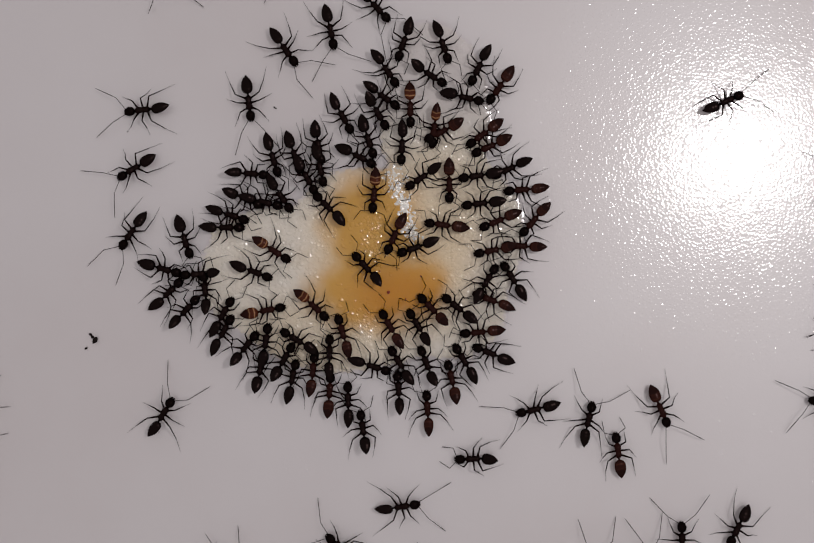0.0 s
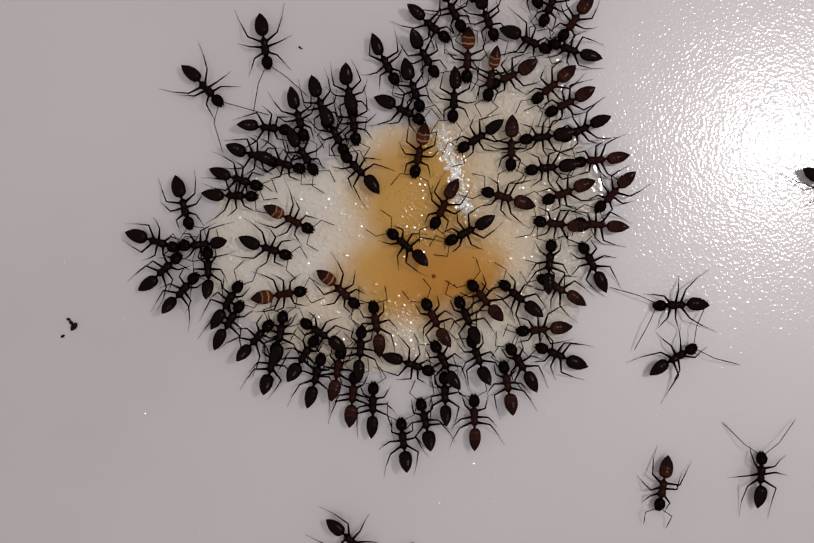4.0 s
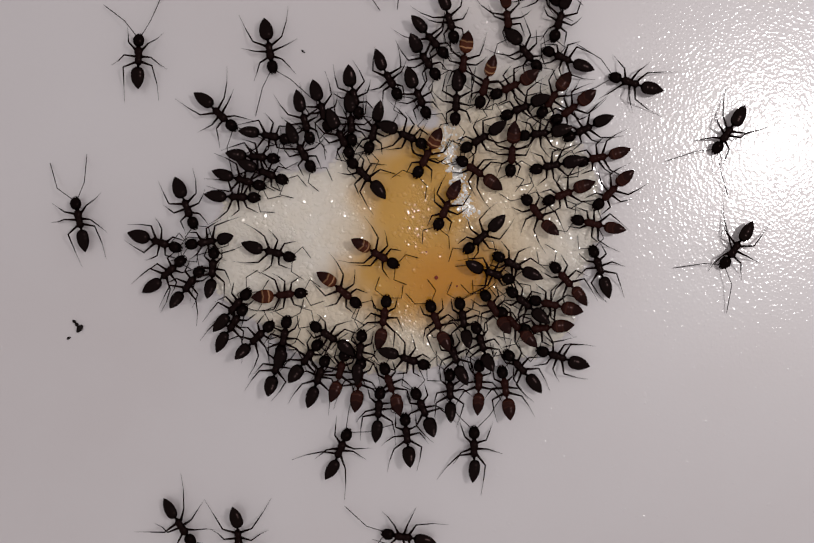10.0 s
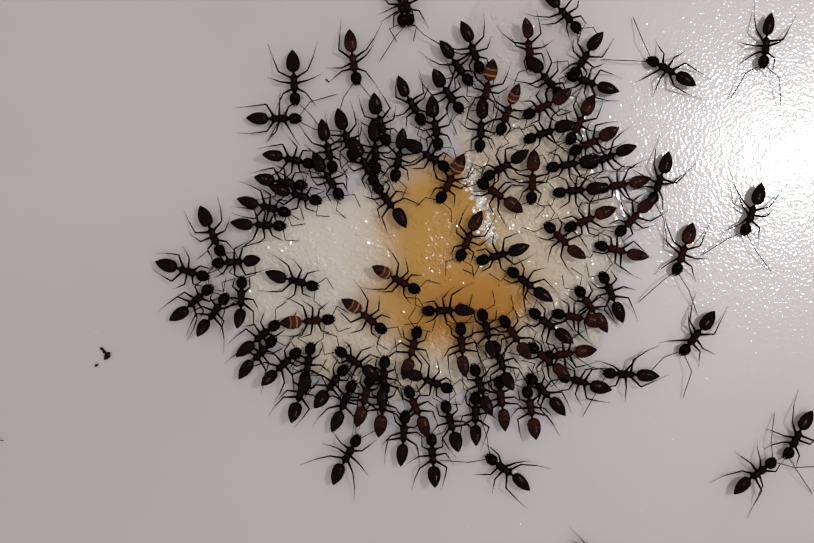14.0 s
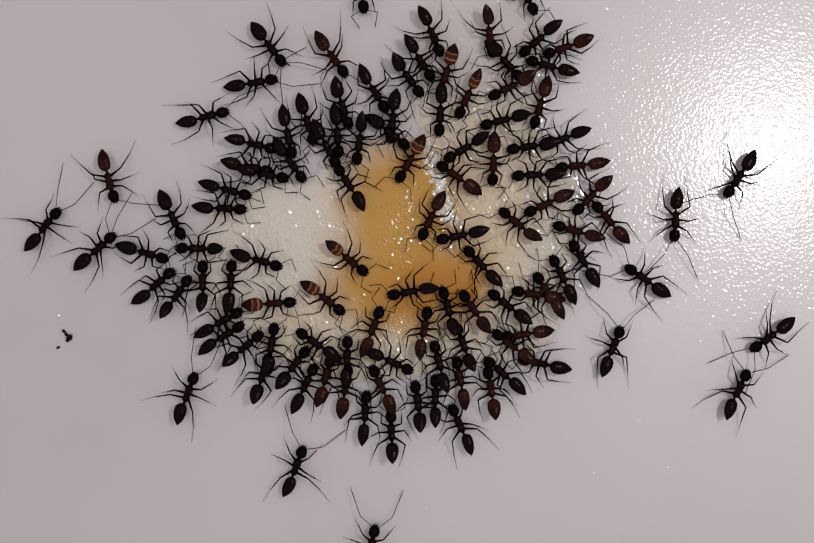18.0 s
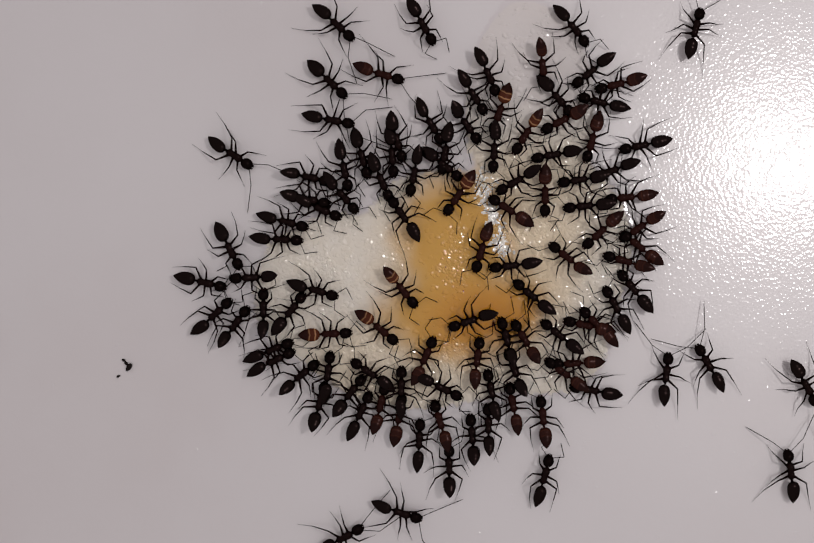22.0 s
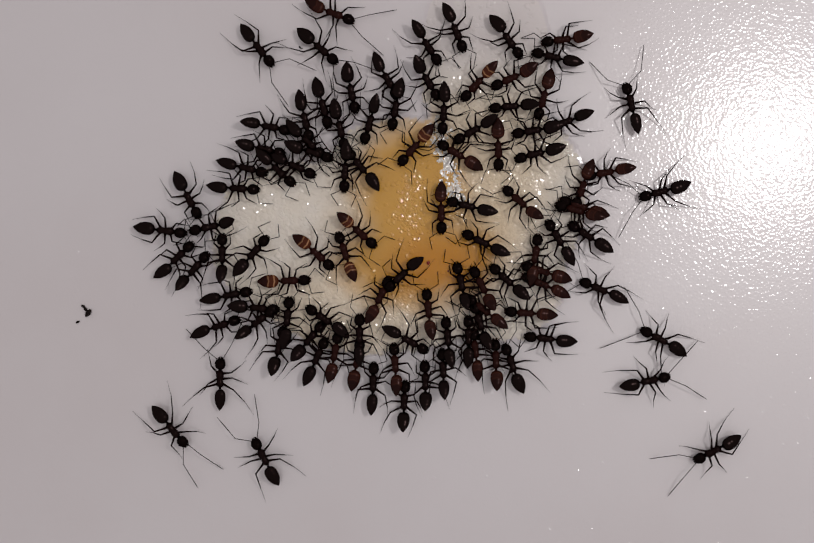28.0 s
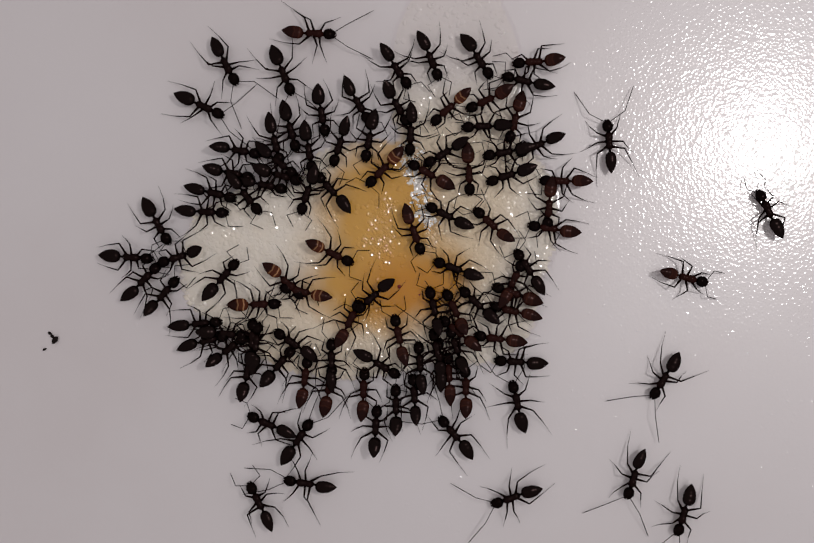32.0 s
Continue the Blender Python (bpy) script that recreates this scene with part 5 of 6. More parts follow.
    stroll("dark", (0, -7.12, 12.35, -174), (4, -7.37, 12.00, -171), (11, -7.23, 11.96, -170), (12, -7.16, 11.64, -168), (14, -7.24, 11.84, -177), (17, -6.99, 12.95, -142), (19, -6.36, 12.64, -143), (21, -6.46, 12.79, -143), (23, -6.28, 12.58, -125), (24, -5.98, 12.42, -129), (25, -5.54, 12.51, -129), (29, -4.39, 11.38, -134), (31, -4.48, 11.19, -161), (32, -4.58, 11.60, -158))
    stroll("dark", (0, -13.82, 11.55, 96), (0.33, -13.62, 11.75, 48), (0.67, -13.43, 11.95, -1), (1, -13.23, 12.15, -49), (2, -11.48, 11.42, -80), (3, -11.45, 10.10, -127), (4, -10.88, 9.49, -136), (7, -10.36, 8.62, -153), (9, -10.47, 8.00, -147), (10, -10.36, 8.24, -133), (10.28, -9.55, 12.79, -70), (10.55, -8.74, 17.34, -7), (10.76, -8.53, 20.58, -70), (10.97, -8.32, 23.82, -133), (21.51, -6.80, 24.13, -132), (21.79, -7.01, 18.86, -154), (22, -6.02, 16.04, -132), (26, -3.95, 15.56, -92), (26.1, -4.10, 15.72, -71), (26.27, -3.54, 18.50, -32), (26.42, -4.02, 21.09, 14), (26.57, -4.50, 23.68, 60), (28.25, -15.52, 23.81, 121), (28.46, -15.06, 19.89, 165), (28.67, -14.60, 15.98, 209), (28.84, -14.30, 14.14, 273), (29, -14.00, 12.31, 337), (30, -12.97, 12.79, 304), (30.27, -12.16, 16.89, 338), (30.62, -12.42, 23.25, 360), (32, -12.42, 23.25, 360))
    stroll("dark", (0, -15.02, 3.48, 144), (0.1, -16.11, 2.08, 137), (0.83, -26.86, -0.55, 103), (0.98, -29.17, -1.05, 161), (3.48, -28.96, -3.17, 207), (5.98, -28.75, -5.30, 252), (6.25, -23.80, -5.08, 270), (7, -12.60, -5.08, 270), (7.5, -11.85, -4.72, 305), (8, -11.10, -4.36, 341), (9, -12.48, -5.91, 363), (10, -17.80, 1.52, 371), (11, -19.59, 5.17, 378), (11.33, -18.17, 5.04, 426), (11.67, -16.76, 4.92, 475), (12, -15.34, 4.80, 523), (12.5, -12.72, 8.12, 586), (13, -10.11, 11.44, 650), (14, -8.58, 9.31, 629), (17, -8.17, 9.93, 645), (18, -7.68, 10.34, 639), (19, -7.37, 10.32, 651), (20, -7.48, 10.09, 611), (21, -6.85, 10.10, 618), (22, -6.44, 10.27, 618), (23, -6.22, 10.28, 605), (23.3, -5.63, 9.70, 555), (23.6, -5.04, 9.13, 506), (23.9, -4.45, 8.56, 456), (24, -4.59, 9.41, 440), (25, -7.48, 9.94, 480), (25.5, -7.12, 9.84, 541), (26, -6.77, 9.73, 602), (29, -8.48, 12.48, 569), (31, -8.10, 12.10, 570), (32, -7.95, 12.15, 567))
    stroll("dark", (0, -4.76, 15.79, -146), (1, -4.51, 15.06, -149), (1.1, -4.78, 15.30, -147), (2, -4.12, 14.50, -127), (2.17, -3.56, 17.44, -77), (2.34, -3.00, 20.39, -27), (2.53, -3.31, 24.02, -0), (32, -3.31, 24.02, -0))
    stroll("dark", (0, -1.50, 17.11, -169), (1, -1.21, 16.78, -169), (2, -1.23, 16.84, -166), (2.15, -0.54, 19.60, -105), (2.34, -1.04, 22.42, -166), (13.64, -1.04, 22.42, -169), (13.9, -1.07, 17.67, -172), (14, -0.95, 16.30, -169), (14.14, -0.29, 18.86, -107), (14.36, -0.67, 22.46, -157), (16.36, 6.98, 23.92, -88), (18.35, 14.64, 25.39, -19), (18.55, 14.84, 21.39, -67), (18.75, 15.04, 17.39, -115), (18.88, 14.66, 15.97, -56), (19, 14.29, 14.54, 4), (20, 14.31, 10.82, 57), (21, 14.47, 14.51, 9), (22, 15.07, 14.91, -15), (22.33, 14.60, 15.10, -69), (22.67, 14.12, 15.28, -124), (23, 13.64, 15.46, -179), (24, 15.27, 9.60, -177), (24.37, 20.79, 8.06, -139), (24.74, 26.32, 6.52, -101), (25.24, 35.35, 6.65, -90), (32, 35.35, 6.65, -90))
    stroll("dark", (0, 1.43, 18.53, -138), (0.13, 2.10, 20.90, -95), (0.31, 1.87, 23.60, -139), (13.42, 19.85, 23.46, -186), (13.74, 19.89, 17.66, -183), (14, 19.63, 13.84, -188), (14.18, 22.49, 13.22, -148), (14.35, 25.35, 12.59, -107), (14.67, 30.76, 12.35, -145), (14.99, 36.17, 12.11, -184), (19.19, 22.24, 23.48, -163), (19.55, 22.08, 17.00, -176), (20, 23.12, 10.35, -159), (20.39, 29.06, 9.08, -99), (20.82, 36.42, 8.54, -162), (21.4, 35.13, 8.12, -212), (21.97, 33.84, 7.69, -262), (22.47, 24.90, 7.67, -261), (22.74, 21.53, 6.09, -216), (23, 18.16, 4.51, -170), (24, 17.09, 4.96, -213), (24.33, 16.35, 5.47, -260), (24.67, 15.60, 5.97, -306), (25, 14.86, 6.48, -353), (26, 14.26, 7.76, -349), (29, 14.29, 7.35, -342), (30, 14.48, 7.09, -334), (31, 14.39, 7.07, -340), (32, 14.50, 6.54, -356))
    stroll("dark", (0, -13.60, -9.67, -33), (1, -12.53, -5.26, -72), (2, -10.79, -5.71, -57), (2.5, -10.97, -9.63, -1), (3, -11.15, -13.56, 56), (3.16, -11.71, -16.28, 101), (3.31, -12.28, -19.01, 146), (3.46, -12.34, -21.21, 97), (3.61, -12.41, -23.41, 49), (6.11, -10.78, -21.80, 23), (6.37, -10.55, -17.02, 3), (7, -11.44, -7.65, 14), (7.33, -12.63, -8.04, -39), (7.67, -13.83, -8.42, -92), (8, -15.03, -8.81, -145), (9, -15.65, -8.44, -115), (9.72, -12.85, -19.17, -167), (9.96, -12.34, -22.91, -105), (13.64, -9.03, -22.88, -67), (17.33, -5.72, -22.85, -28), (17.63, -5.98, -17.51, -5), (18, -5.11, -11.99, -21), (19, -4.99, -11.88, -2), (20, -2.93, -10.10, -19), (21, -3.12, -9.69, -43), (22, -2.55, -12.54, -109), (23, -2.38, -10.50, -67), (24, 0.09, -11.74, -54), (24.22, 0.76, -15.39, -112), (24.43, 1.42, -19.05, -171), (24.56, 1.64, -20.76, -112), (24.68, 1.86, -22.47, -54), (30.63, 3.66, -21.72, -50), (30.73, 3.41, -19.98, -24), (31, 4.72, -16.21, -50), (31.14, 5.25, -18.63, -90), (31.27, 5.78, -21.05, -130), (31.37, 5.38, -22.83, -170), (32, 5.38, -22.83, -170))
    stroll("dark", (0, 12.45, -9.35, 103), (0.5, 13.15, -5.20, 63), (1, 13.85, -1.05, 23), (1.9, 16.65, 4.04, 19), (2, 16.04, 5.55, 33), (2.33, 16.53, 7.63, 90), (2.67, 17.03, 9.71, 148), (3, 17.53, 11.79, 206), (4, 23.81, 4.08, 235), (4.19, 26.74, 3.73, 255), (4.69, 35.79, 4.04, 281), (4.97, 35.71, 4.72, 333), (5.24, 35.63, 5.40, 386), (5.52, 35.55, 6.08, 438), (6.1, 25.19, 6.04, 441), (6.9, 13.89, 9.82, 400), (7, 14.24, 9.64, 394), (8, 14.15, 9.77, 405), (9, 13.70, 9.30, 363), (9.5, 13.63, 9.43, 398), (10, 13.57, 9.56, 433), (11, 12.98, 8.87, 458), (12, 12.75, 8.82, 450), (13, 13.45, 7.81, 497), (14, 13.63, 6.04, 521), (14.38, 19.50, 4.51, 571), (14.76, 25.37, 2.98, 621), (15.36, 36.11, 2.80, 605), (16.27, 36.24, -0.16, 549), (17.18, 36.37, -3.12, 494), (17.73, 26.38, -2.82, 465), (18, 22.46, -3.90, 487), (18.15, 25.20, -4.35, 540), (18.3, 27.94, -4.81, 594), (18.56, 32.24, -4.91, 552), (18.82, 36.53, -5.00, 511), (19.47, 35.56, -3.97, 476), (20.12, 34.59, -2.93, 441), (20.5, 27.71, -3.14, 458), (20.75, 24.63, -4.40, 517), (21, 21.55, -5.66, 576), (22, 21.32, -5.05, 569), (22.5, 20.36, -4.53, 532), (23, 19.39, -4.01, 496), (23.5, 20.18, -3.03, 430), (24, 20.96, -2.05, 364), (25, 22.69, 3.16, 356), (26, 17.05, -1.38, 425), (26.21, 20.59, -1.01, 375), (26.42, 24.14, -0.63, 324), (26.63, 27.69, -0.26, 274), (27.18, 37.57, -0.31, 270), (32, 37.57, -0.31, 270))
    stroll("dark", (0, 15.53, -10.72, -14), (0.21, 15.75, -14.27, -68), (0.41, 15.97, -17.83, -122), (0.62, 16.19, -21.39, -176), (0.69, 16.32, -21.16, -73), (2.97, 11.56, -21.27, -48), (3.15, 11.21, -17.77, -13), (4, 15.32, -5.95, -60), (7, 16.36, -5.13, -21), (8, 21.89, 2.65, -38), (9, 21.25, 5.10, 11), (9.5, 20.23, 2.93, 78), (10, 19.21, 0.75, 146), (11, 17.63, -7.41, 182), (11.9, 15.06, -8.81, 176), (12, 15.02, -9.18, 176), (12.1, 15.00, -9.26, 180), (13, 15.00, -12.57, 216), (13.5, 16.83, -11.88, 261), (14, 18.66, -11.19, 307), (16.9, 15.34, -11.79, 349), (17, 15.52, -11.81, 351), (18, 20.11, -7.62, 334), (18.1, 20.00, -7.70, 350), (18.4, 18.79, -8.48, 401), (18.7, 17.58, -9.26, 451), (19, 16.36, -10.05, 501), (19.5, 14.38, -7.83, 437), (20, 12.39, -5.62, 374), (21, 12.53, -6.23, 435), (21.5, 12.92, -5.72, 394), (22, 13.32, -5.21, 353), (23, 12.26, -4.39, 408), (24, 11.06, -4.84, 445), (24.5, 13.25, -6.24, 486), (25, 15.44, -7.63, 528), (25.76, 14.71, -19.05, 537), (26.06, 14.32, -24.31, 501), (27.8, 15.88, -23.37, 458), (29.53, 17.44, -22.42, 414), (29.67, 17.81, -19.72, 376), (30, 16.40, -15.03, 402), (30.18, 15.89, -18.13, 458), (30.35, 15.38, -21.23, 515), (30.47, 15.67, -23.51, 540), (32, 15.67, -23.51, 540))
    stroll("brown", (0, 20.43, -9.19, -158), (0.82, 21.83, -21.38, -174), (0.99, 21.85, -24.58, -173), (4.27, 26.02, -16.82, -220), (7.55, 30.18, -9.07, -267), (10.83, 34.35, -1.31, -315), (11.37, 24.39, -1.69, -278), (12, 15.75, 1.58, -332), (13, 15.44, 3.39, -357), (13.33, 15.28, 2.93, -305), (13.67, 15.12, 2.48, -252), (14, 14.96, 2.02, -199), (14.34, 20.17, 0.72, -149), (14.67, 25.37, -0.59, -99), (15.3, 36.75, -0.49, -90), (32, 36.75, -0.49, -90))
    stroll("dark", (0, 2.30, -15.95, -83), (0.33, 2.37, -16.07, -139), (0.67, 2.45, -16.19, -195), (1, 2.52, -16.31, -251), (1.18, 1.85, -19.13, -223), (1.47, 1.65, -23.95, -258), (5.38, -1.38, -23.40, -315), (9.29, -4.41, -22.86, -372), (9.57, -4.50, -17.82, -364), (10, -3.42, -11.40, -383), (11, -3.83, -9.45, -369), (12, -11.33, -7.93, -322), (12.33, -13.82, -7.31, -272), (12.67, -16.32, -6.68, -221), (13, -18.81, -6.06, -171), (13.81, -18.23, -18.19, -178), (14.11, -17.96, -23.54, -154), (17.2, -14.08, -23.42, -108), (20.28, -10.20, -23.29, -61), (23.37, -6.32, -23.16, -14), (23.68, -6.46, -17.58, -3), (24, -6.30, -12.78, -5), (25, -4.22, -12.23, -52), (26, -5.28, -10.58, -14), (26.19, -5.09, -13.89, -68), (26.38, -4.89, -17.19, -122), (26.57, -4.70, -20.49, -177), (26.64, -4.77, -21.32, -233), (26.71, -4.85, -22.14, -289), (26.78, -4.92, -22.97, -345), (28.58, -14.02, -21.62, -292), (28.68, -13.72, -19.44, -332), (29, -15.64, -15.61, -262), (29.34, -16.94, -21.00, -205), (29.44, -16.65, -22.56, -180), (32, -16.65, -22.56, -180))
    stroll("dark", (0, -0.99, -18.83, 53), (0.33, -1.83, -18.03, -2), (0.67, -2.67, -17.23, -56), (1, -3.51, -16.43, -110), (2, -3.42, -11.94, -54), (2.5, -2.54, -14.12, -96), (3, -1.66, -16.29, -138), (4, -2.74, -15.68, -132), (5, -0.57, -14.93, -73), (6, 1.61, -14.18, -13), (7, 3.78, -13.43, 46), (7.21, 2.88, -17.24, 115), (7.49, 2.97, -21.53, 52), (9.58, 1.71, -22.74, 76), (9.82, 1.87, -18.03, 46), (10, 0.84, -15.91, 81), (11, 6.46, -12.73, 68), (12, 8.21, -10.43, 12), (12.5, 10.02, -7.46, 51), (13, 11.83, -4.49, 90), (14, 12.07, -5.30, 87), (17, 12.28, -7.03, 58), (17.1, 11.78, -6.88, 50), (17.55, 12.39, -6.03, 14), (18, 13.00, -5.17, -22), (18.9, 13.99, -3.79, -34), (19, 15.54, -3.68, -36), (19.5, 14.34, 2.14, 12), (20, 13.14, 7.96, 60), (21, 11.37, 9.25, 84), (22, 12.46, 8.70, 102), (22.1, 13.03, 8.95, 155), (22.55, 16.29, 8.93, 195), (23, 19.55, 8.90, 234), (23.45, 26.26, 7.91, 266), (24.07, 37.37, 7.96, 270), (32, 37.37, 7.96, 270))
    stroll("dark", (0, 25.87, -17.44, 151), (0.26, 25.35, -21.36, 164), (0.36, 25.16, -22.30, 146), (4.03, 18.01, -22.17, 97), (7.7, 10.85, -22.04, 48), (11.37, 3.70, -21.92, -1), (11.55, 3.72, -18.56, -2), (12, 4.18, -11.90, -9), (12.13, 4.26, -14.35, -66), (12.27, 4.34, -16.81, -122), (12.4, 4.43, -19.26, -178), (12.47, 4.46, -20.15, -122), (12.55, 4.49, -21.04, -66), (12.62, 4.52, -21.93, -10), (17.68, -0.87, -21.49, -14), (17.9, -0.91, -17.52, -11), (18, -0.79, -16.58, -14), (19, -1.32, -15.29, -82), (20, -1.07, -14.59, -89), (21, -0.45, -15.26, -106), (21.19, 0.27, -18.22, -136), (21.51, 0.47, -23.56, -93), (23.28, 6.35, -21.69, -44), (23.5, 5.93, -17.58, -5), (24, 7.24, -10.19, -25), (24.5, 5.96, -10.90, 23), (25, 4.68, -11.61, 70), (26, 5.40, -10.06, 21), (29, 8.21, -7.51, 18), (30, 8.93, -8.79, 13), (31, 8.76, -8.30, 12), (32, 9.05, -8.54, 12))
    stroll("dark", (0, 21.85, -19.08, -1), (0.1, 22.33, -20.23, -46), (0.28, 21.85, -23.22, -1), (3.44, 20.33, -21.87, -2), (3.67, 20.31, -17.76, -1), (4, 20.41, -12.74, -3), (7, 19.44, -9.93, -18), (7.45, 18.55, -10.50, 38), (7.9, 17.66, -11.07, 95), (8, 16.61, -11.76, 107), (9, 12.08, -13.18, 111), (9.39, 10.75, -19.17, 168), (9.59, 10.36, -22.52, 128), (10.67, 8.97, -22.27, 160), (10.74, 8.74, -20.74, 123), (10.81, 8.52, -19.21, 87), (10.9, 8.71, -18.11, 128), (11, 8.89, -17.02, 169), (12, 8.76, -17.08, 167), (14.5, 9.35, -15.60, 227), (17, 9.93, -14.11, 287), (17.27, 11.04, -18.70, 222), (17.4, 11.12, -20.53, 258), (17.52, 11.20, -22.35, 294), (22.24, 14.03, -22.29, 356), (22.5, 13.96, -17.58, 361), (23, 13.65, -10.06, 366), (23.5, 12.07, -10.42, 422), (24, 10.49, -10.78, 479), (24.33, 10.70, -11.26, 427), (24.67, 10.91, -11.75, 375), (25, 11.12, -12.23, 323), (25.19, 11.58, -15.63, 258), (25.38, 12.04, -19.04, 193), (25.51, 12.17, -20.79, 258), (25.64, 12.29, -22.55, 323), (29, 11.69, -23.37, 325), (29.2, 11.40, -19.70, 351), (30, 14.01, -8.04, 326), (30.45, 10.90, -9.62, 379), (30.9, 7.79, -11.19, 432), (31, 7.73, -11.34, 425), (32, 5.55, -10.23, 399))
    stroll("dark", (0, 25.04, 11.13, -67), (0.62, 34.30, 12.20, -84), (0.74, 36.46, 12.46, -60), (6.82, 35.42, 5.11, -2), (7.09, 30.25, 4.82, 39), (7.36, 25.08, 4.54, 80), (7.68, 20.81, 6.39, 45), (8, 16.54, 8.25, 9), (8.33, 15.15, 9.77, 59), (8.67, 13.77, 11.28, 109), (9, 12.38, 12.80, 158), (9.14, 11.98, 15.42, 103), (9.28, 11.59, 18.04, 48), (9.48, 11.65, 21.09, 97), (9.68, 11.71, 24.15, 146), (11.3, 15.63, 23.49, 116), (11.69, 15.99, 16.16, 158), (12, 14.09, 12.28, 103), (13, 14.59, 12.29, 79), (14, 14.39, 11.77, 60), (17, 12.71, 9.06, 78), (17.5, 14.74, 6.05, 127), (18, 16.78, 3.04, 177), (18.38, 22.42, 1.47, 218), (18.75, 28.06, -0.10, 259), (19, 32.03, -0.32, 203), (19.25, 35.99, -0.55, 146), (20.78, 35.39, -3.97, 109), (22.31, 34.79, -7.40, 72), (22.86, 24.94, -7.37, 69), (23, 22.92, -6.80, 55), (24, 13.52, -2.92, 89), (25, 12.15, -6.41, 142), (25.5, 11.97, -6.28, 83), (26, 11.80, -6.15, 23), (27, 13.25, -7.25, -27), (28, 14.69, -8.35, -78), (29, 16.14, -9.45, -129), (29.5, 15.06, -10.77, -172), (30, 13.99, -12.08, -215), (30.5, 13.64, -11.36, -255), (31, 13.29, -10.64, -295), (31.9, 10.68, -12.31, -252), (32, 9.05, -13.44, -251))
    stroll("dark", (0, 32.45, -9.42, 81), (0.5, 29.25, -8.06, 45), (1, 26.05, -6.70, 10), (1.15, 28.51, -6.03, -24), (1.58, 35.74, -6.04, 26), (2.91, 33.98, -2.38, 67), (3.36, 25.79, -2.65, 90), (4, 16.18, -2.78, 92), (5.5, 19.34, -5.83, 128), (7, 22.51, -8.88, 164), (7.1, 23.21, -9.00, 186), (7.3, 26.57, -9.62, 240), (7.56, 30.90, -9.77, 199), (7.83, 35.24, -9.91, 158), (12.08, 34.24, -9.10, 130), (12.63, 24.32, -8.74, 96), (13, 18.93, -10.12, 124), (14, 21.45, -8.55, 151), (17, 22.68, -12.10, 187), (17.45, 22.90, -18.88, 181), (17.75, 22.65, -24.27, 160), (19.53, 21.65, -23.26, 96), (21.31, 20.66, -22.25, 32), (21.59, 21.01, -17.05, 1), (22, 20.66, -10.89, 7), (23, 20.79, -10.79, 13), (24, 19.80, -8.36, 26), (24.5, 19.40, -7.72, 95), (25, 18.99, -7.08, 164), (25.5, 18.49, -7.06, 118), (26, 17.98, -7.05, 71), (29, 15.86, -4.78, 59), (30, 15.23, -3.62, 46), (31, 4.40, -5.47, 9), (32, 4.40, -5.47, 9))
    stroll("dark", (0, -8.86, -21.24, 0), (0.62, -8.86, -21.24, 0), (0.72, -8.88, -20.02, 2), (1, -9.00, -15.87, 4), (2, -8.06, -12.08, -53), (3, -8.49, -12.41, -105), (3.44, -6.91, -19.11, -168), (3.54, -6.64, -20.72, -128), (3.65, -6.37, -22.33, -88), (5.46, -7.11, -22.24, -42), (7.27, -7.86, -22.14, 4), (7.6, -7.86, -16.28, 4), (8, -8.86, -10.38, 22), (9, -8.99, -11.09, 64), (9.5, -8.99, -13.26, 125), (10, -8.99, -15.43, 186), (10.3, -8.80, -19.92, 188), (10.45, -8.47, -22.41, 219), (11.06, -8.02, -22.24, 262), (11.66, -7.57, -22.08, 306), (11.83, -7.83, -18.63, 334), (12, -7.36, -16.21, 330), (13, -6.28, -10.65, 370), (14, -4.48, -10.24, 330), (17, -10.75, -8.55, 344), (18, -11.28, -7.79, 339), (19, -9.31, -8.53, 298), (20, -6.96, -10.25, 303), (21, -9.38, -13.31, 354), (22, -5.86, -14.34, 298), (23, 1.21, -15.59, 250), (24, 1.56, -16.44, 222), (24.5, -0.29, -15.22, 284), (25, -2.13, -13.99, 346), (25.9, -2.15, -11.88, 372), (26, -2.31, -11.21, 375), (26.18, -2.50, -14.30, 428), (26.35, -2.70, -17.40, 482), (26.53, -2.89, -20.49, 536), (26.6, -2.89, -20.74, 421), (29.41, -4.46, -23.03, 314), (29.58, -4.83, -19.71, 349), (30, -2.62, -13.97, 303), (30.5, 0.15, -13.08, 348), (31, 2.92, -12.19, 393), (31.9, -3.54, -12.20, 439), (32, -2.92, -12.71, 440))
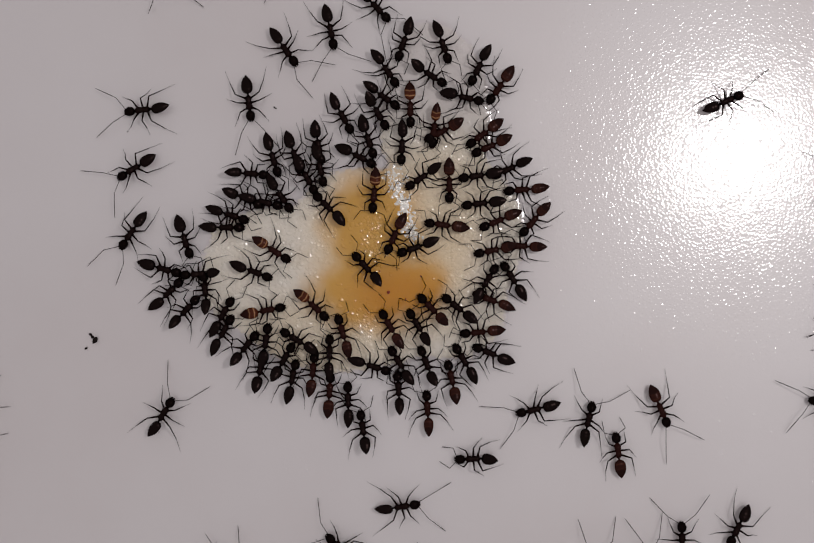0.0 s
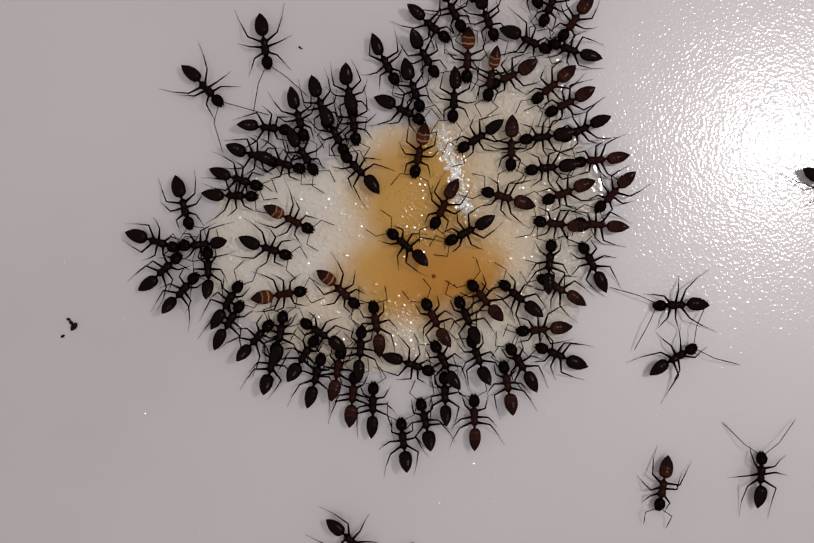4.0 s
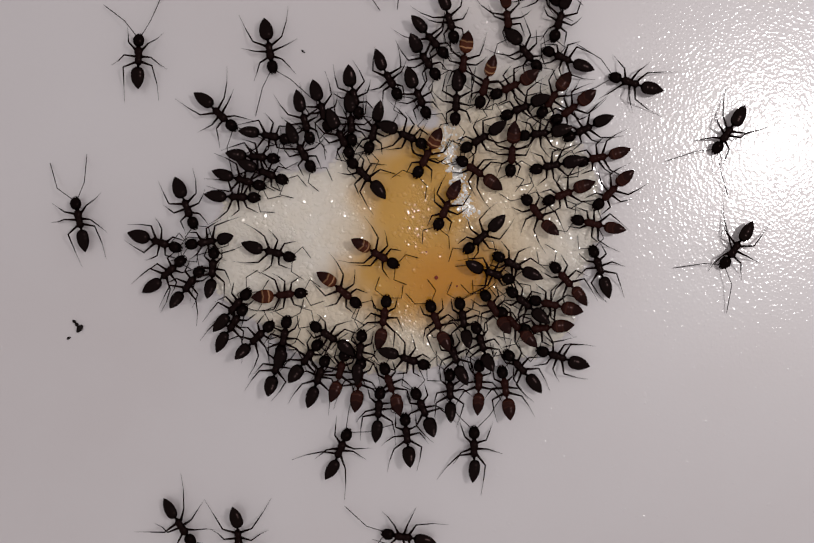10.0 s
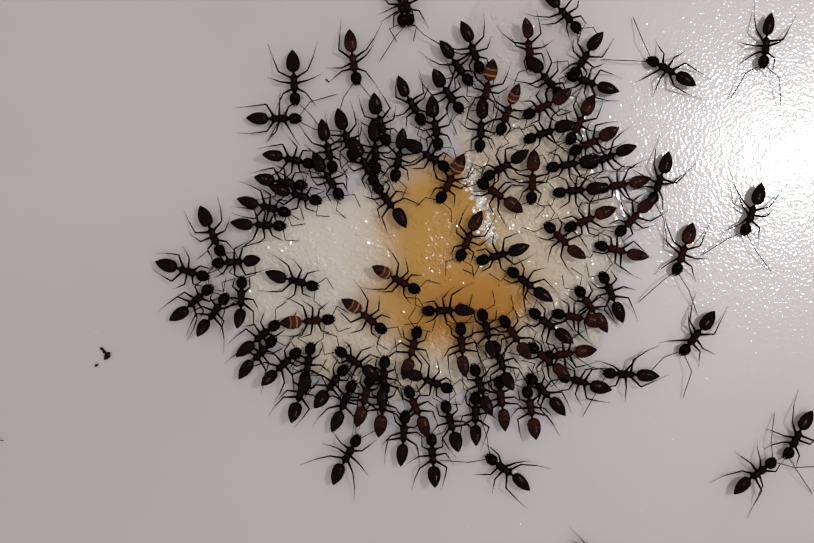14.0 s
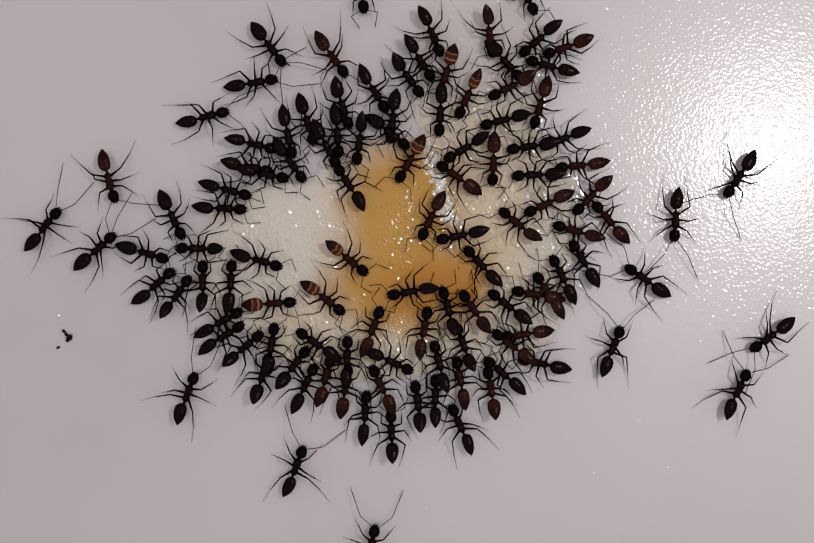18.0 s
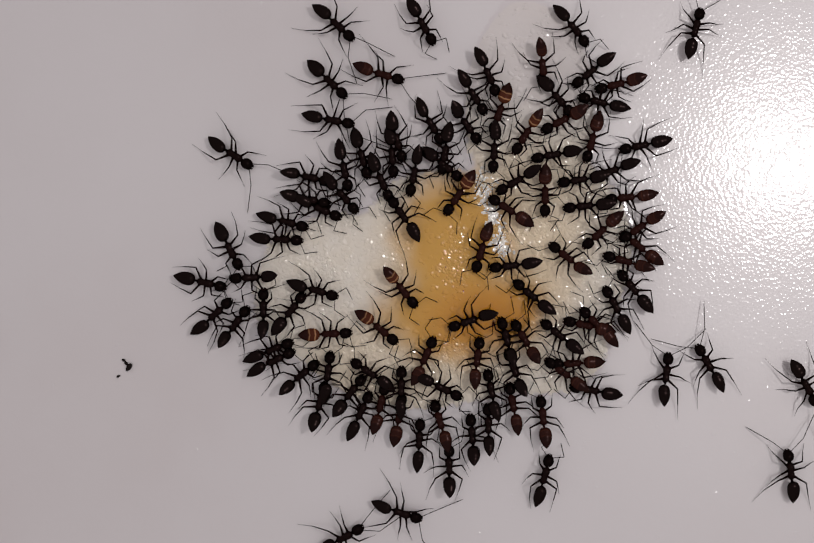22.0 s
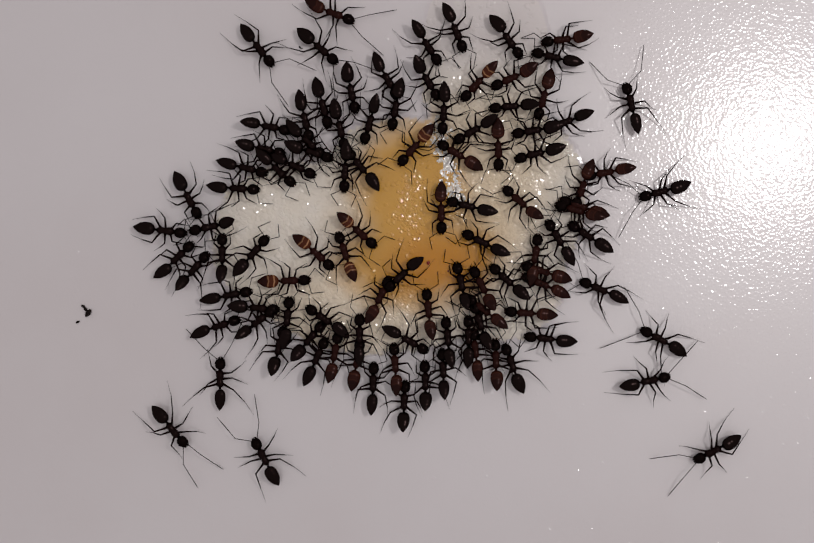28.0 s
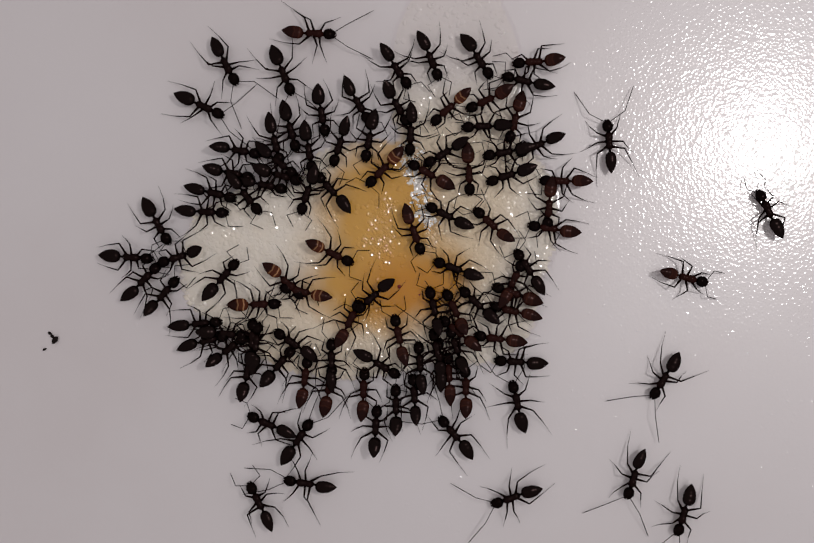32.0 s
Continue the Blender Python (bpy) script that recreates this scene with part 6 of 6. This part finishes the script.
    stroll("dark", (0, 34.65, -3.46, 90), (0.73, 34.65, -3.46, 90), (1.12, 27.57, -3.61, 102), (2, 11.16, -9.25, 152), (2.65, 9.84, -18.90, 174), (2.88, 9.42, -22.90, 134), (6.15, 11.20, -23.63, 66), (6.49, 11.73, -17.03, 8), (7, 9.37, -9.89, 49), (8, 5.50, -13.15, 86), (9, 4.99, -12.24, 89), (9.5, 4.64, -11.81, 44), (10, 4.30, -11.39, 0), (10.5, 6.93, -10.72, -37), (11, 9.57, -10.05, -75), (11.5, 10.54, -9.32, -17), (12, 11.52, -8.59, 40), (12.1, 11.75, -8.02, 33), (13, 12.35, -9.34, -37), (13.5, 8.70, -10.14, 8), (14, 5.04, -10.94, 53), (17, 5.35, -10.09, 4), (18, 4.62, -9.59, 24), (19, 8.65, -9.91, 52), (20, 6.46, -11.38, 53), (20.45, 10.68, -11.62, 16), (20.9, 14.90, -11.87, -21), (21, 14.91, -10.08, -7), (22, 16.07, -4.55, 30), (23, 17.56, 0.93, -25), (23.45, 16.98, 0.77, 30), (23.9, 16.40, 0.61, 85), (24, 16.69, 1.06, 98), (24.1, 17.29, 0.91, 102), (25, 15.00, -0.34, 141), (26, 12.84, -2.63, 81), (29, 12.63, -3.43, 66), (29.5, 12.32, -4.46, 103), (30, 12.00, -5.48, 140), (31, 11.72, -6.80, 117), (31.9, 16.26, -11.21, 172), (32, 15.81, -12.09, 162))
    stroll("dark", (0, -28.22, -11.24, -90), (1.08, -28.22, -11.24, -90), (1.29, -24.49, -11.15, -82), (2, -14.14, -8.96, -58), (2.45, -16.25, -11.40, 6), (2.9, -18.36, -13.84, 70), (3, -18.73, -14.39, 56), (3.42, -25.06, -13.48, 84), (3.77, -31.23, -13.09, 47), (10.15, -28.97, -6.36, -22), (10.34, -25.15, -6.85, -78), (11, -15.95, -3.56, -31), (11.34, -21.28, -2.33, 23), (11.67, -26.61, -1.10, 77), (11.76, -27.70, -0.91, 19), (11.85, -28.80, -0.72, -39), (15.83, -29.89, 8.46, -74), (16.1, -25.04, 8.28, -89), (16.9, -13.05, 8.77, -85), (17, -12.64, 8.52, -84), (18, -10.44, 8.37, -75), (19, -11.03, 8.35, -93), (21, -10.45, 8.03, -102), (22, -12.12, 8.44, -123), (23, -11.94, 7.28, -143), (23.1, -10.93, 6.72, -147), (24, -11.86, 6.30, -178), (24.44, -19.46, 4.01, -216), (24.88, -27.07, 1.72, -254), (25.09, -30.23, 1.23, -191), (28.52, -29.48, -15.21, -164), (28.6, -28.02, -14.77, -116), (28.68, -26.55, -14.34, -68), (28.76, -25.09, -13.91, -21), (28.88, -23.72, -13.98, 27), (29, -22.36, -14.04, 75), (29.23, -25.88, -13.81, 82), (29.48, -30.36, -13.90, 90), (32, -30.36, -13.90, 90))
    stroll("dark", (0, -11.65, -21.84, 0), (1.24, -11.65, -21.84, 0), (1.45, -11.52, -17.96, -11), (2, -8.82, -10.36, -55), (3, -8.24, -10.06, -114), (3.61, -5.96, -19.11, -168), (3.74, -5.69, -21.16, -129), (3.87, -5.41, -23.21, -89), (6.09, -10.19, -23.09, -23), (8.31, -14.97, -22.97, 42), (8.64, -14.66, -16.91, 13), (9, -16.70, -12.13, 62), (9.33, -15.28, -13.04, 113), (9.67, -13.85, -13.95, 163), (10, -12.42, -14.85, 214), (10.5, -14.61, -12.95, 146), (11, -16.79, -11.04, 79), (11.5, -17.75, -12.33, 132), (12, -18.71, -13.62, 186), (12.38, -18.57, -19.26, 182), (12.61, -18.47, -23.45, 190), (18.88, -14.84, -23.16, 237), (25.16, -11.20, -22.87, 283), (25.42, -11.73, -17.70, 348), (26, -8.51, -9.91, 290), (27.5, -9.91, -8.76, 337), (29, -11.30, -7.61, 385), (29.5, -13.56, -6.73, 327), (30, -15.82, -5.86, 268), (30.1, -14.34, -6.33, 260), (30.55, -14.68, -6.79, 221), (31, -15.01, -7.25, 183), (31.98, -14.82, -22.86, 180))
    stroll("dark", (0, -16.67, -22.14, -0), (1.28, -16.67, -22.14, -0), (1.52, -16.72, -17.85, 5), (1.9, -17.70, -12.19, 20), (2, -17.75, -11.80, 24), (3, -17.23, -11.02, 81), (3.1, -17.36, -10.11, 80), (3.61, -24.95, -9.79, 88), (3.91, -30.47, -9.58, 70), (9.03, -29.25, 6.92, 10), (9.14, -26.92, 6.67, -33), (9.25, -24.60, 6.42, -76), (9.62, -19.58, 8.54, -38), (10, -14.57, 10.67, -1), (10.45, -14.53, 17.34, -0), (10.79, -14.46, 23.60, -6), (19.46, -13.48, 23.69, -55), (28.14, -12.49, 23.78, -103), (28.55, -13.05, 15.90, -171), (29, -10.39, 10.00, -108), (30, -9.60, 9.64, -124), (31, -8.91, 9.47, -116), (32, -9.51, 9.54, -116))
    stroll("dark", (0, 34.55, 6.26, 90), (7.03, 34.55, 6.26, 90), (7.55, 25.08, 6.36, 82), (7.78, 22.23, 7.75, 44), (8, 19.37, 9.14, 6), (9, 19.44, 12.04, 2), (9.33, 19.22, 10.43, 50), (9.67, 18.99, 8.83, 98), (10, 18.77, 7.22, 146), (11, 17.98, 3.52, 152), (12, 17.66, 3.53, 162), (13, 17.89, 3.56, 160), (14, 18.88, 4.25, 160), (17, 20.19, 4.93, 155), (18, 20.59, 5.31, 147), (19, 20.64, 5.41, 154), (20, 20.60, 4.82, 171), (21, 24.20, 4.54, 180), (21.3, 28.98, 3.42, 241), (21.5, 32.16, 3.25, 205), (21.69, 35.33, 3.08, 169), (24.29, 34.52, 6.67, 127), (24.82, 24.99, 6.89, 107), (25, 22.32, 6.37, 116), (25.5, 19.82, 5.85, 80), (26, 17.31, 5.33, 43), (27.5, 16.60, 3.23, 90), (29, 15.90, 1.13, 136), (30, 19.68, -4.33, 169), (31, 18.48, -6.23, 153), (32, 17.71, -6.44, 148))
    stroll("brown", (0, -4.51, 22.53, -180), (11.48, -4.51, 22.53, -180), (11.84, -4.45, 16.11, -175), (12, -4.32, 13.69, -173), (14, -3.91, 12.97, -172), (17, -3.43, 12.62, -126), (18, -3.02, 12.19, -145), (19, -3.16, 12.19, -125), (20, -3.90, 12.82, -129), (21, -3.41, 12.75, -119), (23, -3.56, 13.19, -104), (24, -3.05, 13.13, -111), (25, -3.11, 13.45, -103), (26, -3.47, 13.57, -108), (29, -3.80, 13.64, -113), (31, -3.11, 13.53, -97), (32, -3.11, 13.53, -94))
    stroll("dark", (0, 16.24, -20.87, -0), (11.95, 16.24, -20.87, -0), (12.12, 16.20, -17.89, 3), (13, 15.17, -3.16, 11), (13.5, 15.48, -2.98, 76), (14, 15.79, -2.80, 141), (15.5, 14.96, -1.45, 90), (17, 14.13, -0.09, 40), (18, 15.36, -1.10, 55), (18.9, 15.81, -0.13, -7), (19, 16.75, 0.12, -14), (19.33, 16.37, -0.92, -71), (19.67, 16.00, -1.96, -128), (20, 15.62, -2.99, -185), (20.3, 15.27, -2.34, -235), (20.6, 14.93, -1.69, -284), (20.9, 14.58, -1.04, -334), (21, 14.87, 1.21, -351), (21.88, 13.88, 20.16, -357), (22.18, 13.91, 25.47, -360), (32, 13.91, 25.47, -360))
    stroll("dark", (0, -30.07, -3.49, -90), (16.19, -30.07, -3.49, -90), (16.47, -24.94, -3.41, -83), (17, -17.27, -1.59, -56), (18, -16.56, 0.65, -49), (19, -16.11, 0.13, -75), (19.16, -18.96, 0.31, -21), (19.32, -21.81, 0.48, 33), (19.48, -24.65, 0.65, 87), (19.6, -26.32, 0.61, 146), (19.72, -28.00, 0.57, 205), (19.84, -29.67, 0.53, 263), (21.74, -29.24, -0.69, 214), (23.64, -28.81, -1.92, 164), (23.76, -25.97, -1.79, 220), (24, -23.27, -2.97, 155), (25, -21.01, -2.49, 183), (25.5, -17.59, -4.31, 243), (26, -14.17, -6.13, 303), (27.5, -13.26, -9.30, 246), (29, -12.36, -12.47, 189), (29.5, -7.51, -11.58, 248), (30, -2.66, -10.69, 306), (31, -3.88, -10.61, 337), (32, -4.03, -10.41, 325))
    stroll("dark", (0, -30.09, -1.28, -90), (16.43, -30.09, -1.28, -90), (16.71, -25.05, -0.91, -57), (17, -21.66, 0.80, 7), (18, -19.50, 1.88, -38), (18.14, -22.10, 2.42, 6), (18.29, -24.71, 2.95, 50), (18.48, -27.57, 3.01, 7), (18.67, -30.44, 3.06, -37), (29.13, -30.22, 7.88, -22), (29.43, -24.53, 7.37, -79), (30, -16.79, 10.56, -20), (30.43, -16.22, 16.94, -3), (30.87, -16.26, 24.95, 0), (32, -16.26, 24.95, 0))
    stroll("brown", (0, -12.19, 21.85, -180), (16.55, -12.19, 21.85, -180), (16.77, -12.19, 17.92, -180), (17, -12.19, 14.46, -180), (18, -15.67, 5.30, -166), (18.9, -14.84, 5.45, -150), (19, -14.58, 5.32, -148), (19.31, -19.61, 4.22, -204), (19.63, -24.64, 3.11, -260), (20.02, -31.66, 3.22, -270), (32, -31.66, 3.22, -270))
    stroll("dark", (0, -28.02, -8.08, -91), (16.61, -28.02, -8.08, -91), (16.78, -24.96, -8.25, -105), (17, -21.71, -8.94, -118), (17.1, -23.61, -9.36, -156), (17.21, -25.51, -9.78, -194), (17.3, -26.79, -9.57, -152), (17.39, -28.06, -9.36, -111), (20.11, -28.17, -18.34, -60), (22.84, -18.27, -23.31, -10), (25.56, -7.38, -21.28, 41), (25.75, -7.18, -17.73, 21), (26, -8.40, -14.29, 49), (28.9, -7.02, -12.12, 17), (29, -7.07, -11.40, 16), (30, -7.52, -10.30, -52), (31, -6.43, -4.78, -4), (32, -6.43, -4.78, -4))
    stroll("dark", (0, 34.75, -3.74, -270), (22.67, 34.75, -3.74, -270), (23.22, 24.90, -3.87, -260), (23.61, 19.71, -6.09, -219), (24, 14.52, -8.30, -178), (24.9, 12.33, -8.64, -240), (25, 11.48, -9.37, -247), (25.65, 8.98, -19.04, -192), (25.89, 8.45, -22.85, -261), (28.16, 7.45, -22.50, -299), (30.43, 6.44, -22.15, -337), (30.55, 6.67, -19.93, -357), (31, 6.01, -13.20, -347), (31.15, 5.87, -15.90, -292), (31.3, 5.73, -18.60, -238), (31.45, 5.58, -21.29, -183), (31.57, 5.63, -23.46, -180), (32, 5.63, -23.46, -180))
    stroll("dark", (0, 19.69, -20.87, -0), (23.54, 19.69, -20.87, -0), (23.73, 20.01, -17.65, -27), (24, 21.55, -14.03, -64), (24.5, 22.32, -14.10, -110), (25, 23.09, -14.17, -155), (26, 22.81, -14.39, -146), (26.32, 27.66, -15.34, -106), (26.78, 35.97, -15.15, -90), (32, 35.97, -15.15, -90))
    stroll("dark", (0, 36.13, -12.17, 90), (25.27, 36.13, -12.17, 90), (25.85, 25.68, -12.11, 85), (26, 23.44, -11.98, 83), (29, 19.22, -12.25, 129), (30, 19.10, -11.99, 116), (31, 18.09, -13.19, 143), (32, 18.68, -14.25, 162))
    stroll("dark", (0, 35.13, -5.01, 90), (25.35, 35.13, -5.01, 90), (25.87, 25.69, -4.86, 78), (26, 23.82, -4.60, 72), (26.17, 26.96, -3.86, 4), (26.42, 31.73, -4.20, -43), (26.66, 36.50, -4.54, -90), (32, 36.50, -4.54, -90))
    stroll("dark", (0, -30, -12.5, -90), (18.2, -30, -12.5, -90), (18.5, -25.5, -12.3, -100), (19, -18.14, -11.80, -157), (20, -13.05, -7.22, -94), (21, -9.54, -8.99, -102), (21.63, -7.02, -18.40, -167), (21.89, -7.17, -23.11, -180), (32, -7.17, -23.11, -180))
    stroll("dark", (0, -14.61, 7.73, 120), (1, -14.09, 6.20, 171), (1.5, -19, 4.6, 125), (2.1, -30, 4.2, 92), (32, -30, 4.2, 92))
    stroll("brown", (0, 20, -22, 0), (5.5, 20, -22, 0), (6.2, 13.6, -11.2, 30), (7, 12.33, -9.13, -1), (8, 12.15, -8.28, 57), (8.3, 13.5, -10.5, 130), (8.6, 16, -14.5, 205), (9.2, 18.5, -22.5, 190), (32, 18.5, -22.5, 190))
    stroll("dark", (0, -4.98, -23.07, 0), (7.12, -4.98, -23.07, 0), (7.49, -4.98, -16.27, 0), (8, -4.98, -8.67, 0), (8.25, -4.7, -10, 75), (8.5, -4.6, -14, 150), (8.9, -4.6, -22.5, 180), (32, -4.6, -22.5, 180))

    for n, (base, rows) in enumerate(CAST):
        walk(base, [step(*r) for r in rows])
        feeling(base, n)
        if any(math.hypot(q[1] - p[1], q[2] - p[2]) > 1.5 * (q[0] - p[0]) for p, q in zip(rows, rows[1:])):
            stepping(base, rows)


motions()
